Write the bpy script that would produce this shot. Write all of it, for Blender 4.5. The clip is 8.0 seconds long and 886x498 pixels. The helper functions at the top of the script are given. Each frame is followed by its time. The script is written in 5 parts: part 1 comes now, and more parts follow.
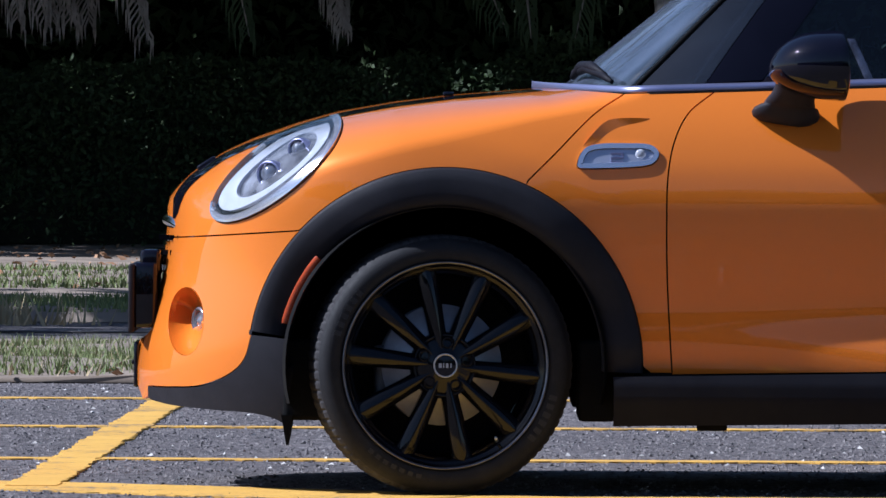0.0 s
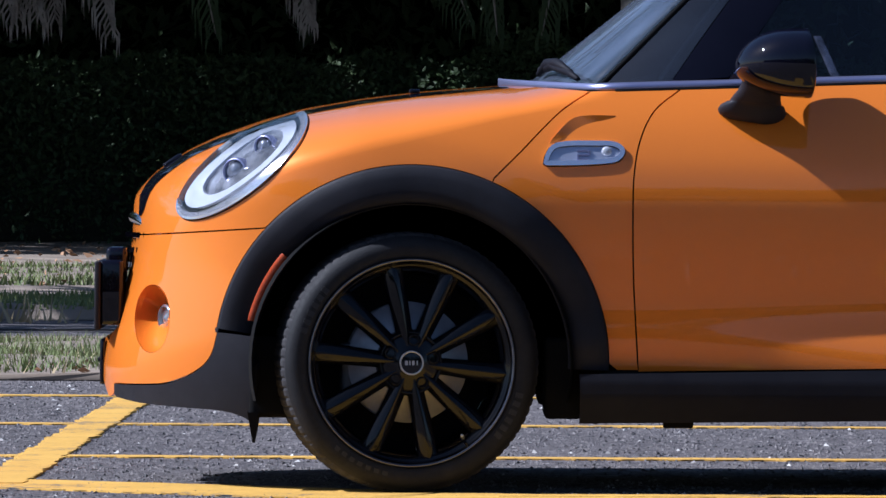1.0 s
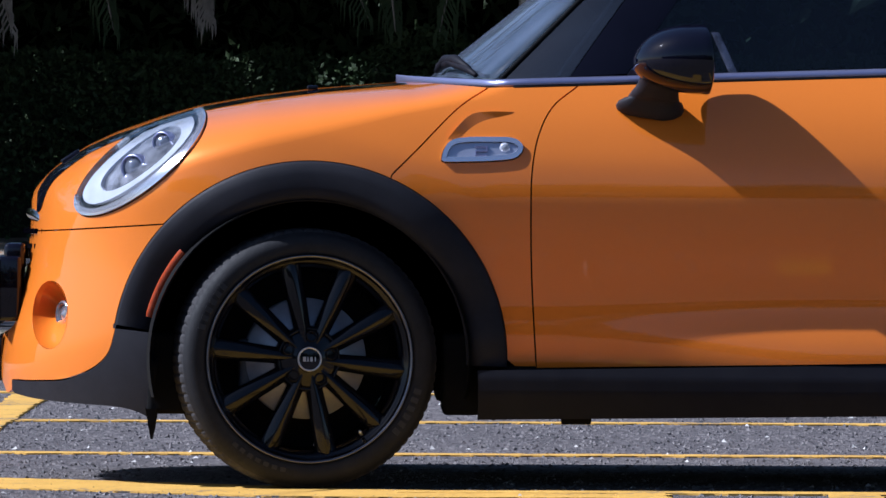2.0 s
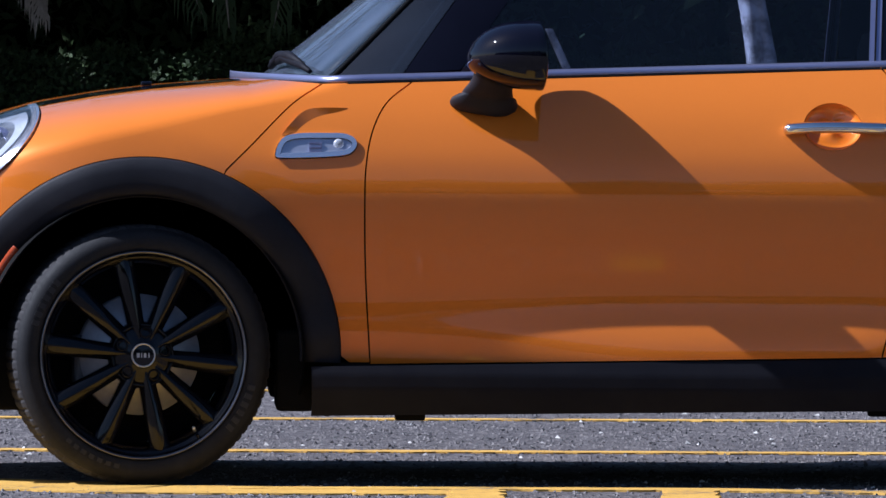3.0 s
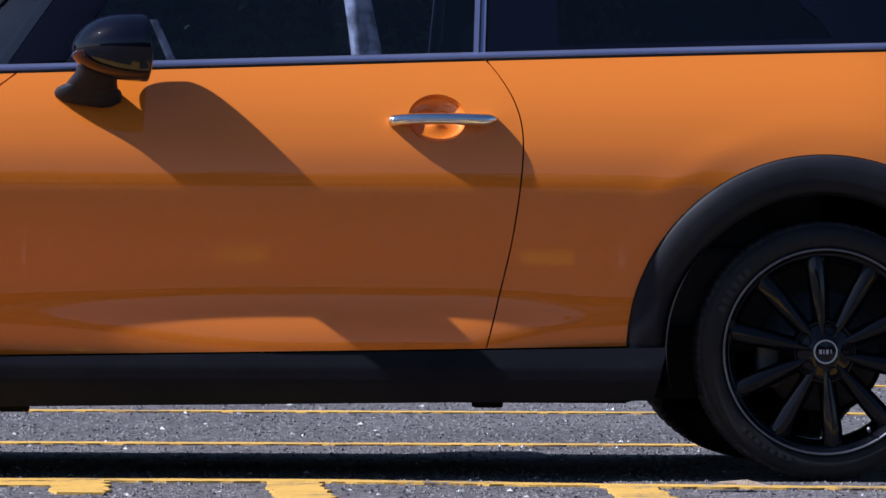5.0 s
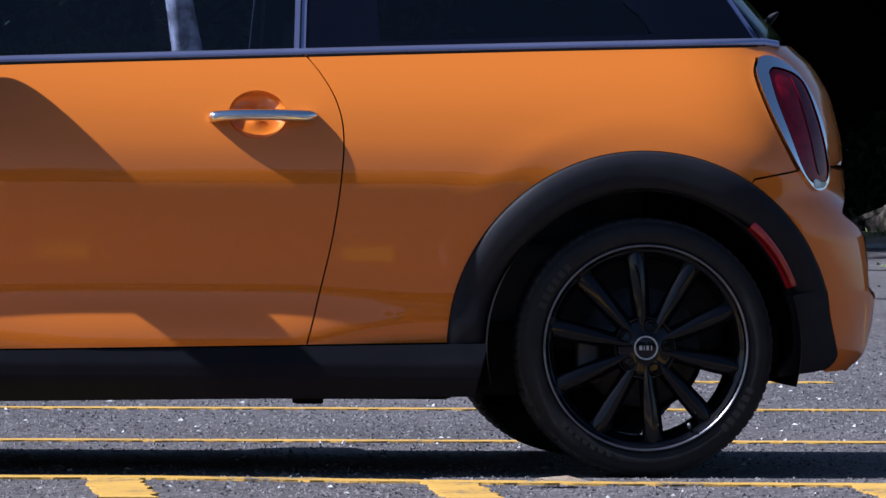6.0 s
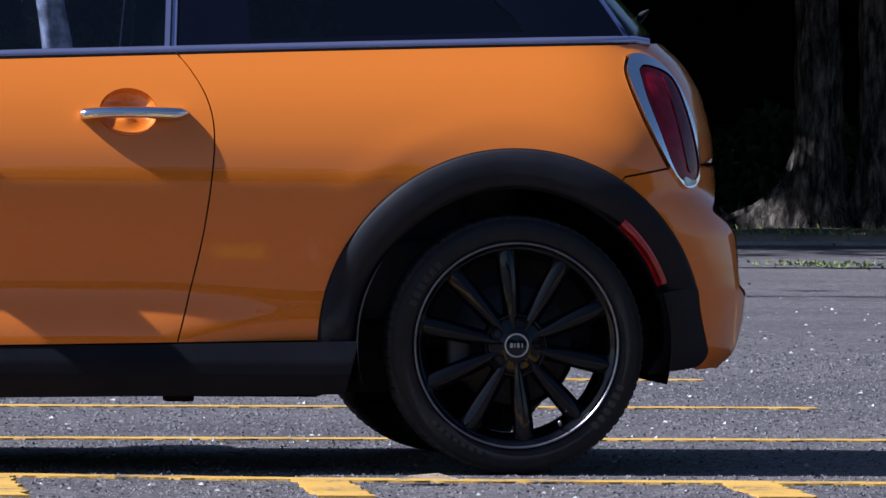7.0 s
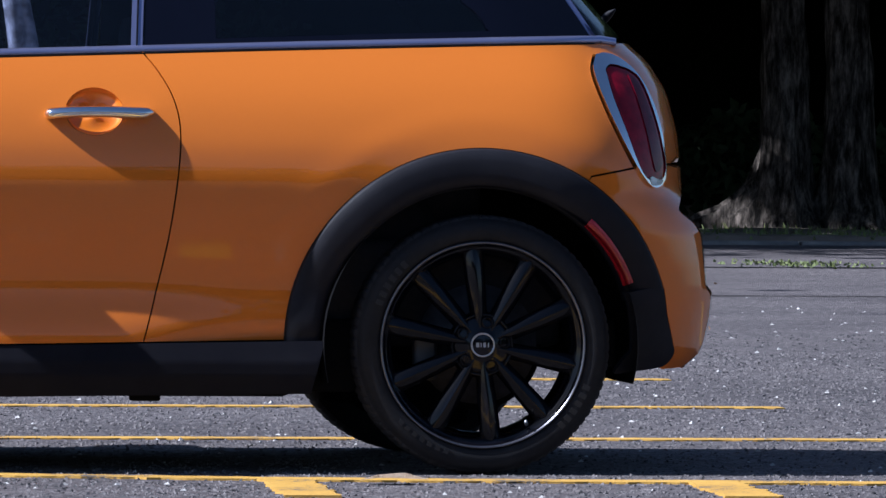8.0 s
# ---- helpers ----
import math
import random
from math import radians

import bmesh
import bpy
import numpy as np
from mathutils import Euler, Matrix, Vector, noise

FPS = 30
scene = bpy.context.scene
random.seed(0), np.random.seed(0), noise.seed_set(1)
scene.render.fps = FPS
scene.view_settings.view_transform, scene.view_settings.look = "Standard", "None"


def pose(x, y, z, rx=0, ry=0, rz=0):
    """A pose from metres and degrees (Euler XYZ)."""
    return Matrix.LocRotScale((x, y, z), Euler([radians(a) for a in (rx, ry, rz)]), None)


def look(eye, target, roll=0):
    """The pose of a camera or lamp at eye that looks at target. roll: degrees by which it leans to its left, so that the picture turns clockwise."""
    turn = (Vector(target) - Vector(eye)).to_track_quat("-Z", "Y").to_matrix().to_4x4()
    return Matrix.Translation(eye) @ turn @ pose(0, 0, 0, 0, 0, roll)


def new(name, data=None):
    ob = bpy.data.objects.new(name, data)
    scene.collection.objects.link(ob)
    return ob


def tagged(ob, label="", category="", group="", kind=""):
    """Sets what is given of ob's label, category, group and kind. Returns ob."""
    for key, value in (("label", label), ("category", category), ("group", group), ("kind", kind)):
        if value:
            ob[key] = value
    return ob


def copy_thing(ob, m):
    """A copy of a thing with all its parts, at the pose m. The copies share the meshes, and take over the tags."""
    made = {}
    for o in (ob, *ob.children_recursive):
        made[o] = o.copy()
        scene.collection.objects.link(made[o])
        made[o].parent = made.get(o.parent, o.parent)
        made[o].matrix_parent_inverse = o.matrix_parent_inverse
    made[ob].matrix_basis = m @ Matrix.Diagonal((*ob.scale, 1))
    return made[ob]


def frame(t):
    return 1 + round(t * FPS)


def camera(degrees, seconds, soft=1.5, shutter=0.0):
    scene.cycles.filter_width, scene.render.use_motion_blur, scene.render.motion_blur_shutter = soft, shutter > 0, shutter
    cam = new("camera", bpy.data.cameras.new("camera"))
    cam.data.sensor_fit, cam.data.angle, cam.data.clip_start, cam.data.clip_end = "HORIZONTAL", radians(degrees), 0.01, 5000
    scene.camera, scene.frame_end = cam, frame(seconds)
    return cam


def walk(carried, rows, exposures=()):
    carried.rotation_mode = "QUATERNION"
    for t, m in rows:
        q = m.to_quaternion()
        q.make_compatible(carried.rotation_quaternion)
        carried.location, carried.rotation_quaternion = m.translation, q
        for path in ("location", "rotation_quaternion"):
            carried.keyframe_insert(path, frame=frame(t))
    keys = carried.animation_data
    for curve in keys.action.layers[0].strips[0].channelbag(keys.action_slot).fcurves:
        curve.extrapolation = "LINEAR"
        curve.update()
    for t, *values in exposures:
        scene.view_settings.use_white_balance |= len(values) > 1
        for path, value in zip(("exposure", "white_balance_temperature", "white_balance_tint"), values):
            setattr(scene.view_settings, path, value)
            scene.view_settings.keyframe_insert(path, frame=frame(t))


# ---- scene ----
# Camera: a tripod beside the parking lot, panning slowly along the car with a long lens.
cam = camera(5.837, 8.0, soft=1.5)
EYE = (0.0, -20.0, 0.81)
PAN = [
    (0.0, -0.0155, -0.6801, 0.3164),
    (0.5, 0.0181, -0.6857, 0.3169),
    (1.0, 0.2073, -0.6965, 0.3201),
    (2.5, 1.3756, -0.7273, 0.3394),
    (3.0, 1.9757, -0.7369, 0.3493),
    (3.5, 2.5967, -0.7468, 0.3596),
    (4.0, 3.2765, -0.7571, 0.3709),
    (4.5, 3.9354, -0.7688, 0.3818),
    (6.0, 5.7660, -0.7959, 0.4121),
    (6.5, 6.2471, -0.8043, 0.4200),
    (7.0, 6.6190, -0.8057, 0.4262),
    (7.5, 6.7960, -0.8055, 0.4291),
    (8.0, 6.8416, -0.8069, 0.4299),
]
walk(cam, [(t, pose(*EYE, 90, 0, -yaw) @ pose(0, 0, 0, pitch) @ pose(0, 0, 0, 0, 0, roll)) for t, yaw, pitch, roll in PAN],
     exposures=[(0.0, 0.68, 5300, 14), (8.0, 0.68, 5300, 14)])

# ---- world and sun ----
SUN_DIR = Vector((-0.69, -0.047, 0.68)).normalized()
world = bpy.data.worlds.new("world")
scene.world = world
world.use_nodes = True
wn = world.node_tree.nodes
sky = wn.new("ShaderNodeTexSky")
sky.sky_type, sky.sun_disc = "NISHITA", False
sky.dust_density, sky.air_density = 1.0, 1.0
sky.sun_elevation = math.asin(SUN_DIR.z)
sky.sun_rotation = math.atan2(SUN_DIR.x, SUN_DIR.y)
wn["Background"].inputs["Strength"].default_value = 0.05
world.node_tree.links.new(sky.outputs[0], wn["Background"].inputs["Color"])
sun_data = bpy.data.lights.new("sun", "SUN")
sun_data.energy, sun_data.angle, sun_data.color = 5.0, radians(0.6), (1.0, 0.95, 0.89)
sun = new("sun", sun_data)
sun.matrix_world = look(SUN_DIR * 60, (0, 0, 0))


# ---- materials ----
def nodes_of(name):
    m = bpy.data.materials.new(name)
    m.use_nodes = True
    t = m.node_tree
    return m, t, t.nodes["Principled BSDF"]


def set_in(b, **kw):
    for k, v in kw.items():
        b.inputs[k.replace("_", " ")].default_value = v


def noise_node(t, scale, detail=4.0, rough=0.6, coords="Object", stretch=None):
    tc = t.nodes.new("ShaderNodeTexCoord")
    n = t.nodes.new("ShaderNodeTexNoise")
    n.inputs["Scale"].default_value, n.inputs["Detail"].default_value = scale, detail
    n.inputs["Roughness"].default_value = rough
    src = tc.outputs[coords]
    if stretch:
        mp = t.nodes.new("ShaderNodeMapping")
        mp.inputs["Scale"].default_value = stretch
        t.links.new(src, mp.inputs["Vector"])
        src = mp.outputs[0]
    t.links.new(src, n.inputs["Vector"])
    return n


def ramp(t, src, stops):
    r = t.nodes.new("ShaderNodeValToRGB")
    e = r.color_ramp.elements
    while len(e) < len(stops):
        e.new(0.5)
    for el, (p, c) in zip(e, stops):
        el.position, el.color = p, (*c, 1) if len(c) == 3 else c
    t.links.new(src, r.inputs[0])
    return r


def bump(t, b, src, strength, dist):
    n = t.nodes.new("ShaderNodeBump")
    n.inputs["Strength"].default_value, n.inputs["Distance"].default_value = strength, dist
    t.links.new(src, n.inputs["Height"])
    t.links.new(n.outputs[0], b.inputs["Normal"])
    return n


def mat(name, lo, hi=None, scale=8.0, rough=0.5, metal=0.0, coat=0.0, bumps=0.0, bscale=60.0, rough2=None, spec=0.5, tight=0.2):
    """A surface whose colour wanders between two tones, with fine relief and uneven gloss."""
    m, t, b = nodes_of(name)
    hi = hi or tuple(c * 1.15 for c in lo)
    n = noise_node(t, scale)
    r = ramp(t, n.outputs["Fac"], [(0.5 - tight, lo), (0.5 + tight, hi)])
    t.links.new(r.outputs[0], b.inputs["Base Color"])
    set_in(b, Metallic=metal, Roughness=rough, Coat_Weight=coat, Coat_Roughness=0.03)
    b.inputs["Specular IOR Level"].default_value = spec
    if rough2 is not None:
        k = noise_node(t, scale * 5)
        q = ramp(t, k.outputs["Fac"], [(0.3, (rough,) * 3), (0.7, (rough2,) * 3)])
        t.links.new(q.outputs[0], b.inputs["Roughness"])
    if bumps:
        g = noise_node(t, bscale, 6)
        bump(t, b, g.outputs["Fac"], bumps, 0.002)
    return m


def paint_mat():
    m, t, b = nodes_of("orange_paint")
    fl = t.nodes.new("ShaderNodeTexVoronoi")
    fl.inputs["Scale"].default_value = 2500
    tc = t.nodes.new("ShaderNodeTexCoord")
    t.links.new(tc.outputs["Object"], fl.inputs["Vector"])
    r = ramp(t, fl.outputs["Distance"], [(0.0, (0.62, 0.161, 0.010)), (1.0, (0.76, 0.203, 0.016))])
    t.links.new(r.outputs[0], b.inputs["Base Color"])
    b.inputs["Specular IOR Level"].default_value = 0.08
    set_in(b, Metallic=0.10, Roughness=0.45, Coat_Weight=1.0, Coat_Roughness=0.04, Coat_IOR=1.55)
    d = noise_node(t, 3.0, 3)
    q = ramp(t, d.outputs["Fac"], [(0.35, (0.03,) * 3), (0.75, (0.07,) * 3)])
    t.links.new(q.outputs[0], b.inputs["Coat Roughness"])
    return m


def glass_mat(name, tint, rough=0.0, ior=1.5, glare=0.0):
    """Tinted pane: reflects like glass and lets a tinted part of the light through."""
    m, t, b = nodes_of(name)
    out = t.nodes["Material Output"]
    tr = t.nodes.new("ShaderNodeBsdfTransparent")
    tr.inputs[0].default_value = (*tint, 1)
    gl = t.nodes.new("ShaderNodeBsdfGlossy")
    gl.inputs["Roughness"].default_value = rough
    fr = t.nodes.new("ShaderNodeFresnel")
    fr.inputs["IOR"].default_value = ior
    mx = t.nodes.new("ShaderNodeMixShader")
    t.links.new(fr.outputs[0], mx.inputs[0])
    t.links.new(tr.outputs[0], mx.inputs[1])
    t.links.new(gl.outputs[0], mx.inputs[2])
    last = mx
    if glare:
        # a pale streaky layer that paints sky reflections onto the pane
        df = t.nodes.new("ShaderNodeBsdfDiffuse")
        df.inputs[0].default_value = (0.52, 0.60, 0.86, 1)
        n = noise_node(t, 1.0, 3, 0.5, stretch=(3.0, 14.0, 3.0))
        r = ramp(t, n.outputs["Fac"], [(0.35, (glare * 0.35,) * 3), (0.68, (glare * 1.5,) * 3)])
        film = t.nodes.new("ShaderNodeMixShader")
        t.links.new(r.outputs[0], film.inputs[0])
        t.links.new(mx.outputs[0], film.inputs[1])
        t.links.new(df.outputs[0], film.inputs[2])
        last = film
    t.links.new(last.outputs[0], out.inputs["Surface"])
    return m


def asphalt_mat():
    m, t, b = nodes_of("asphalt")
    agg = t.nodes.new("ShaderNodeTexVoronoi")
    agg.inputs["Scale"].default_value = 55
    tc = t.nodes.new("ShaderNodeTexCoord")
    t.links.new(tc.outputs["Object"], agg.inputs["Vector"])
    stone = ramp(t, agg.outputs["Color"], [(0.0, (0.049, 0.042, 0.042)), (0.5, (0.118, 0.103, 0.102)), (0.85, (0.205, 0.184, 0.178)), (1.0, (0.44, 0.40, 0.38))])
    big = noise_node(t, 0.55, 6, 0.65)
    wear = ramp(t, big.outputs["Fac"], [(0.32, (0.60, 0.59, 0.61)), (0.55, (0.92, 0.91, 0.92)), (0.75, (1.14, 1.11, 1.09))])
    mul = t.nodes.new("ShaderNodeMix")
    mul.data_type, mul.blend_type = "RGBA", "MULTIPLY"
    mul.inputs["Factor"].default_value = 1
    t.links.new(stone.outputs[0], mul.inputs["A"])
    t.links.new(wear.outputs[0], mul.inputs["B"])
    t.links.new(mul.outputs["Result"], b.inputs["Base Color"])
    set_in(b, Roughness=0.85)
    fine = noise_node(t, 90, 5, 0.7)
    bump(t, b, fine.outputs["Fac"], 1.0, 0.012)
    return m


def line_mat():
    m, t, b = nodes_of("worn_yellow_paint")
    n = noise_node(t, 38, 6, 0.75)
    big = noise_node(t, 3.0, 4, 0.6)
    add = t.nodes.new("ShaderNodeMath")
    add.operation = "ADD"
    t.links.new(n.outputs["Fac"], add.inputs[0])
    t.links.new(big.outputs["Fac"], add.inputs[1])
    r = ramp(t, add.outputs[0], [(0.40, (0.10, 0.095, 0.09)), (0.45, (0.54, 0.30, 0.045)), (0.7, (0.70, 0.42, 0.08))])
    r.color_ramp.interpolation = "LINEAR"
    sc = t.nodes.new("ShaderNodeMath")
    sc.operation = "MULTIPLY"
    sc.inputs[1].default_value = 0.5
    t.links.new(add.outputs[0], sc.inputs[0])
    t.links.new(sc.outputs[0], r.inputs[0])
    t.links.new(r.outputs[0], b.inputs["Base Color"])
    set_in(b, Roughness=0.75)
    bump(t, b, n.outputs["Fac"], 0.8, 0.006)
    return m


PAINT = paint_mat()
CLAD = mat("black_plastic", (0.009, 0.009, 0.013), (0.014, 0.014, 0.019), 14, 0.55, bumps=0.25, bscale=700, rough2=0.65, spec=0.2)
SILLP = mat("sill_plastic", (0.007, 0.007, 0.011), (0.011, 0.011, 0.015), 10, 0.5, bumps=0.2, bscale=700, rough2=0.65, spec=0.1)
GLOSS = mat("gloss_black", (0.002, 0.002, 0.006), (0.003, 0.003, 0.008), 5, 0.02, rough2=0.04, spec=0.42)
RIMB = mat("rim_black", (0.002, 0.002, 0.004), (0.004, 0.004, 0.006), 12, 0.08, rough2=0.14, spec=0.32)
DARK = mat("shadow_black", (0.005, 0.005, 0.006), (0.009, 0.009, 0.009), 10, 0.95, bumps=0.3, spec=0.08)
RUBBER = mat("tyre_rubber", (0.007, 0.007, 0.009), (0.014, 0.014, 0.016), 18, 0.62, bumps=0.4, bscale=300, rough2=0.75, spec=0.3)
# tread rubber made paler than the sidewall, sunlight put into the colour
TREAD = mat("lit_tread", (0.022, 0.021, 0.023), (0.048, 0.046, 0.048), 40, 0.8, bumps=0.4, bscale=200, spec=0.2)
SCUFF = mat("tyre_print", (0.010, 0.010, 0.011), (0.016, 0.016, 0.017), 30, 0.5)
VENT = mat("vent_metal", (0.40, 0.42, 0.52), (0.50, 0.52, 0.62), 9, 0.28, 0.7)
LENSBALL = mat("lens_grey", (0.22, 0.23, 0.27), (0.34, 0.35, 0.40), 40, 0.08, 0.7)
CHROME = mat("chrome", (0.80, 0.81, 0.83), (0.86, 0.87, 0.88), 20, 0.06, 1.0, rough2=0.12)
SATIN = mat("satin_chrome_trim", (0.30, 0.31, 0.50), (0.36, 0.37, 0.56), 3, 0.34, 0.85)
STEEL = mat("brake_steel", (0.34, 0.34, 0.37), (0.46, 0.46, 0.49), 30, 0.4, 0.4, bumps=0.3, bscale=200)
WHITEP = mat("white_lamp_ring", (0.36, 0.38, 0.43), (0.48, 0.50, 0.56), 12, 0.15)
REFLECTOR = mat("lamp_reflector", (0.10, 0.105, 0.12), (0.46, 0.47, 0.52), 26, 0.2, 0.7)
LAMPRING = mat("lamp_surround", (0.74, 0.75, 0.84), (0.82, 0.83, 0.90), 6, 0.2, 0.9)
AMBER = mat("amber_marker", (0.34, 0.045, 0.010), (0.46, 0.07, 0.015), 90, 0.25, coat=0.6)
REDM = mat("red_marker", (0.36, 0.008, 0.016), (0.46, 0.014, 0.022), 60, 0.25, coat=0.6)
LENSR = mat("red_lens", (0.13, 0.001, 0.010), (0.27, 0.003, 0.018), 30, 0.06, spec=0.25)
LENSD = mat("dark_red_lens", (0.07, 0.001, 0.008), (0.12, 0.003, 0.012), 40, 0.06, spec=0.25)
CLOTH = mat("seat_cloth", (0.012, 0.012, 0.014), (0.022, 0.021, 0.024), 60, 0.9, bumps=0.4, bscale=500)
RIMGLINT = mat("rim_glint_grey", (0.15, 0.15, 0.17), (0.22, 0.22, 0.24), 20, 0.3, 0.9)
DRUM = mat("rear_disc_grey", (0.05, 0.05, 0.055), (0.10, 0.10, 0.11), 25, 0.5, 0.3, spec=0.2)
BADGE = mat("badge_grey", (0.50, 0.51, 0.53), (0.6, 0.6, 0.62), 30, 0.3, 0.8)
WINDOW = glass_mat("tinted_window", (0.56, 0.62, 0.80), ior=1.62)
PRIVACY = glass_mat("privacy_glass", (0.42, 0.48, 0.62), ior=1.60)
# bluish pane that mimics the sky reflected in the pillar
PILLARSHEEN = glass_mat("pillar_sheen", (0.25, 0.30, 0.42), ior=2.0, glare=0.008)
PILLAR = mat("pillar_black", (0.002, 0.002, 0.005), (0.003, 0.003, 0.007), 5, 0.05, rough2=0.09, spec=0.2)
CLEAR = glass_mat("lamp_cover", (0.93, 0.95, 0.97))
# windscreen: the pale streaks of reflected sky are mixed into its colour
SCREEN = glass_mat("windscreen", (0.55, 0.62, 0.60), ior=2.2, glare=0.055)
ASPHALT = asphalt_mat()
LINE = line_mat()
GRASSG = mat("grass_blade", (0.085, 0.13, 0.03), (0.20, 0.22, 0.075), 3, 0.7)
DRYG = mat("dry_grass", (0.30, 0.23, 0.12), (0.42, 0.33, 0.19), 3, 0.8)
LEAFD = mat("dark_leaf", (0.020, 0.038, 0.014), (0.050, 0.075, 0.028), 1.2, 0.6, spec=0.2)
LEAFDRY = mat("dry_frond", (0.12, 0.10, 0.08), (0.42, 0.38, 0.33), 7, 0.75)
FALLEN = mat("fallen_leaf", (0.24, 0.12, 0.055), (0.40, 0.24, 0.13), 5, 0.8)
def bark_mat():
    """Furrowed bark: dark cracks that run up the trunk, paler worn ridges."""
    m, t, b = nodes_of("bark")
    n = noise_node(t, 1.0, 7, 0.7, stretch=(16, 16, 3.5))
    r = ramp(t, n.outputs["Fac"], [(0.40, (0.010, 0.009, 0.008)), (0.52, (0.085, 0.072, 0.060)), (0.66, (0.26, 0.22, 0.185))])
    t.links.new(r.outputs[0], b.inputs["Base Color"])
    set_in(b, Roughness=0.95)
    b.inputs["Specular IOR Level"].default_value = 0.1
    bump(t, b, n.outputs["Fac"], 1.0, 0.04)
    return m


BARK = bark_mat()
PALE = mat("pale_bark", (0.22, 0.20, 0.18), (0.66, 0.63, 0.58), 9, 0.85, bumps=0.8, bscale=14, tight=0.12)
SOIL = mat("soil", (0.13, 0.10, 0.075), (0.27, 0.215, 0.165), 2.2, 0.95, bumps=1.0, bscale=20)
KERB = mat("kerb_concrete", (0.13, 0.12, 0.115), (0.26, 0.25, 0.23), 6, 0.9, bumps=0.6, bscale=60)


# ---- mesh helpers ----
def link_mesh(name, bm, material, parent=None, label="", smooth=True):
    me = bpy.data.meshes.new(name)
    bm.to_mesh(me)
    bm.free()
    me.materials.append(material)
    if smooth:
        me.polygons.foreach_set("use_smooth", [True] * len(me.polygons))
    ob = new(name, me)
    if parent is not None:
        ob.parent = parent
    if label:
        tagged(ob, label)
    return ob


def part(name, bm, material, parent, label="", smooth=True):
    return link_mesh(name, bm, material, parent, label, smooth)


def from_data(name, verts, faces, material, parent=None, label="", smooth=False):
    me = bpy.data.meshes.new(name)
    me.from_pydata([tuple(map(float, v)) for v in verts], [], faces)
    me.materials.append(material)
    if smooth:
        me.polygons.foreach_set("use_smooth", [True] * len(me.polygons))
    ob = new(name, me)
    if parent is not None:
        ob.parent = parent
    if label:
        tagged(ob, label)
    return ob


def box(bm, c, size, bevel=0.0, m=None):
    r = bmesh.ops.create_cube(bm, size=1.0)
    vs = r["verts"]
    for v in vs:
        v.co = Vector((v.co.x * size[0] + c[0], v.co.y * size[1] + c[1], v.co.z * size[2] + c[2]))
    if bevel:
        es = {e for v in vs for e in v.link_edges}
        r = bmesh.ops.bevel(bm, geom=list(es), offset=bevel, segments=2, affect="EDGES", profile=0.6)
        vs = list({v for f in r["faces"] for v in f.verts} | {v for v in vs if v.is_valid})
    if m is not None:
        bmesh.ops.transform(bm, matrix=m, verts=vs)
    return vs


def lathe(bm, profile, n=64, arc=None):
    """Turns (radius, depth) pairs about the y axis."""
    a0, a1 = arc or (0, 2 * math.pi)
    closed = arc is None
    rows = []
    for i in range(n if closed else n + 1):
        a = a0 + (a1 - a0) * i / n
        rows.append([bm.verts.new((r * math.sin(a), d, r * math.cos(a))) for r, d in profile])
    for i in range(n):
        p, q = rows[i], rows[(i + 1) % len(rows)]
        for j in range(len(profile) - 1):
            bm.faces.new((p[j], q[j], q[j + 1], p[j + 1]))
    return rows


def tube(bm, pts, radii, n=10):
    """A round limb through points."""
    rings = []
    for i, p in enumerate(pts):
        d = Vector(pts[min(i + 1, len(pts) - 1)]) - Vector(pts[max(i - 1, 0)])
        q = d.to_track_quat("Z", "Y")
        rings.append([bm.verts.new(Vector(p) + q @ Vector((radii[i] * math.cos(2 * math.pi * k / n), radii[i] * math.sin(2 * math.pi * k / n), 0))) for k in range(n)])
    for a, b in zip(rings, rings[1:]):
        for k in range(n):
            bm.faces.new((a[k], a[(k + 1) % n], b[(k + 1) % n], b[k]))
    bm.faces.new(rings[0][::-1])
    bm.faces.new(rings[-1])


def smooth_line(pts, n=10):
    """Catmull-Rom through a few control points."""
    p = [np.array(q, float) for q in pts]
    p = [2 * p[0] - p[1]] + p + [2 * p[-1] - p[-2]]
    out = []
    for i in range(1, len(p) - 2):
        for k in range(n):
            t = k / n
            out.append(0.5 * (2 * p[i] + (p[i + 1] - p[i - 1]) * t + (2 * p[i - 1] - 5 * p[i] + 4 * p[i + 1] - p[i + 2]) * t * t + (3 * p[i] - p[i - 1] - 3 * p[i + 1] + p[i + 2]) * t ** 3))
    out.append(p[-2])
    return [tuple(q) for q in out]


def straight(a, b, n=12):
    return [(a[0] + (b[0] - a[0]) * i / n, a[1] + (b[1] - a[1]) * i / n) for i in range(n + 1)]


def ring(cx, cz, r, a0, a1, n=40):
    """Degrees clockwise from straight up."""
    return [(cx + r * math.sin(radians(a0 + (a1 - a0) * i / n)), cz + r * math.cos(radians(a0 + (a1 - a0) * i / n))) for i in range(n + 1)]


def joined(*lines):
    out = []
    for l in lines:
        for q in l:
            if not out or math.dist(out[-1], q) > 1e-3:
                out.append(q)
    if math.dist(out[0], out[-1]) < 1e-3:
        out.pop()
    return out


# ---- ground ----
def build_ground():
    bm = bmesh.new()
    xs = [-600, -60, -20, 20, 60, 600]
    ys = [-300, -60, -20, 20, 43, 700]
    g = [[bm.verts.new((x, y, 0)) for y in ys] for x in xs]
    for i in range(5):
        for j in range(5):
            bm.faces.new((g[i][j], g[i + 1][j], g[i + 1][j + 1], g[i][j + 1]))
    tagged(link_mesh("ground", bm, ASPHALT, smooth=False), "worn grey asphalt of a parking lot", "asphalt", kind="structure")


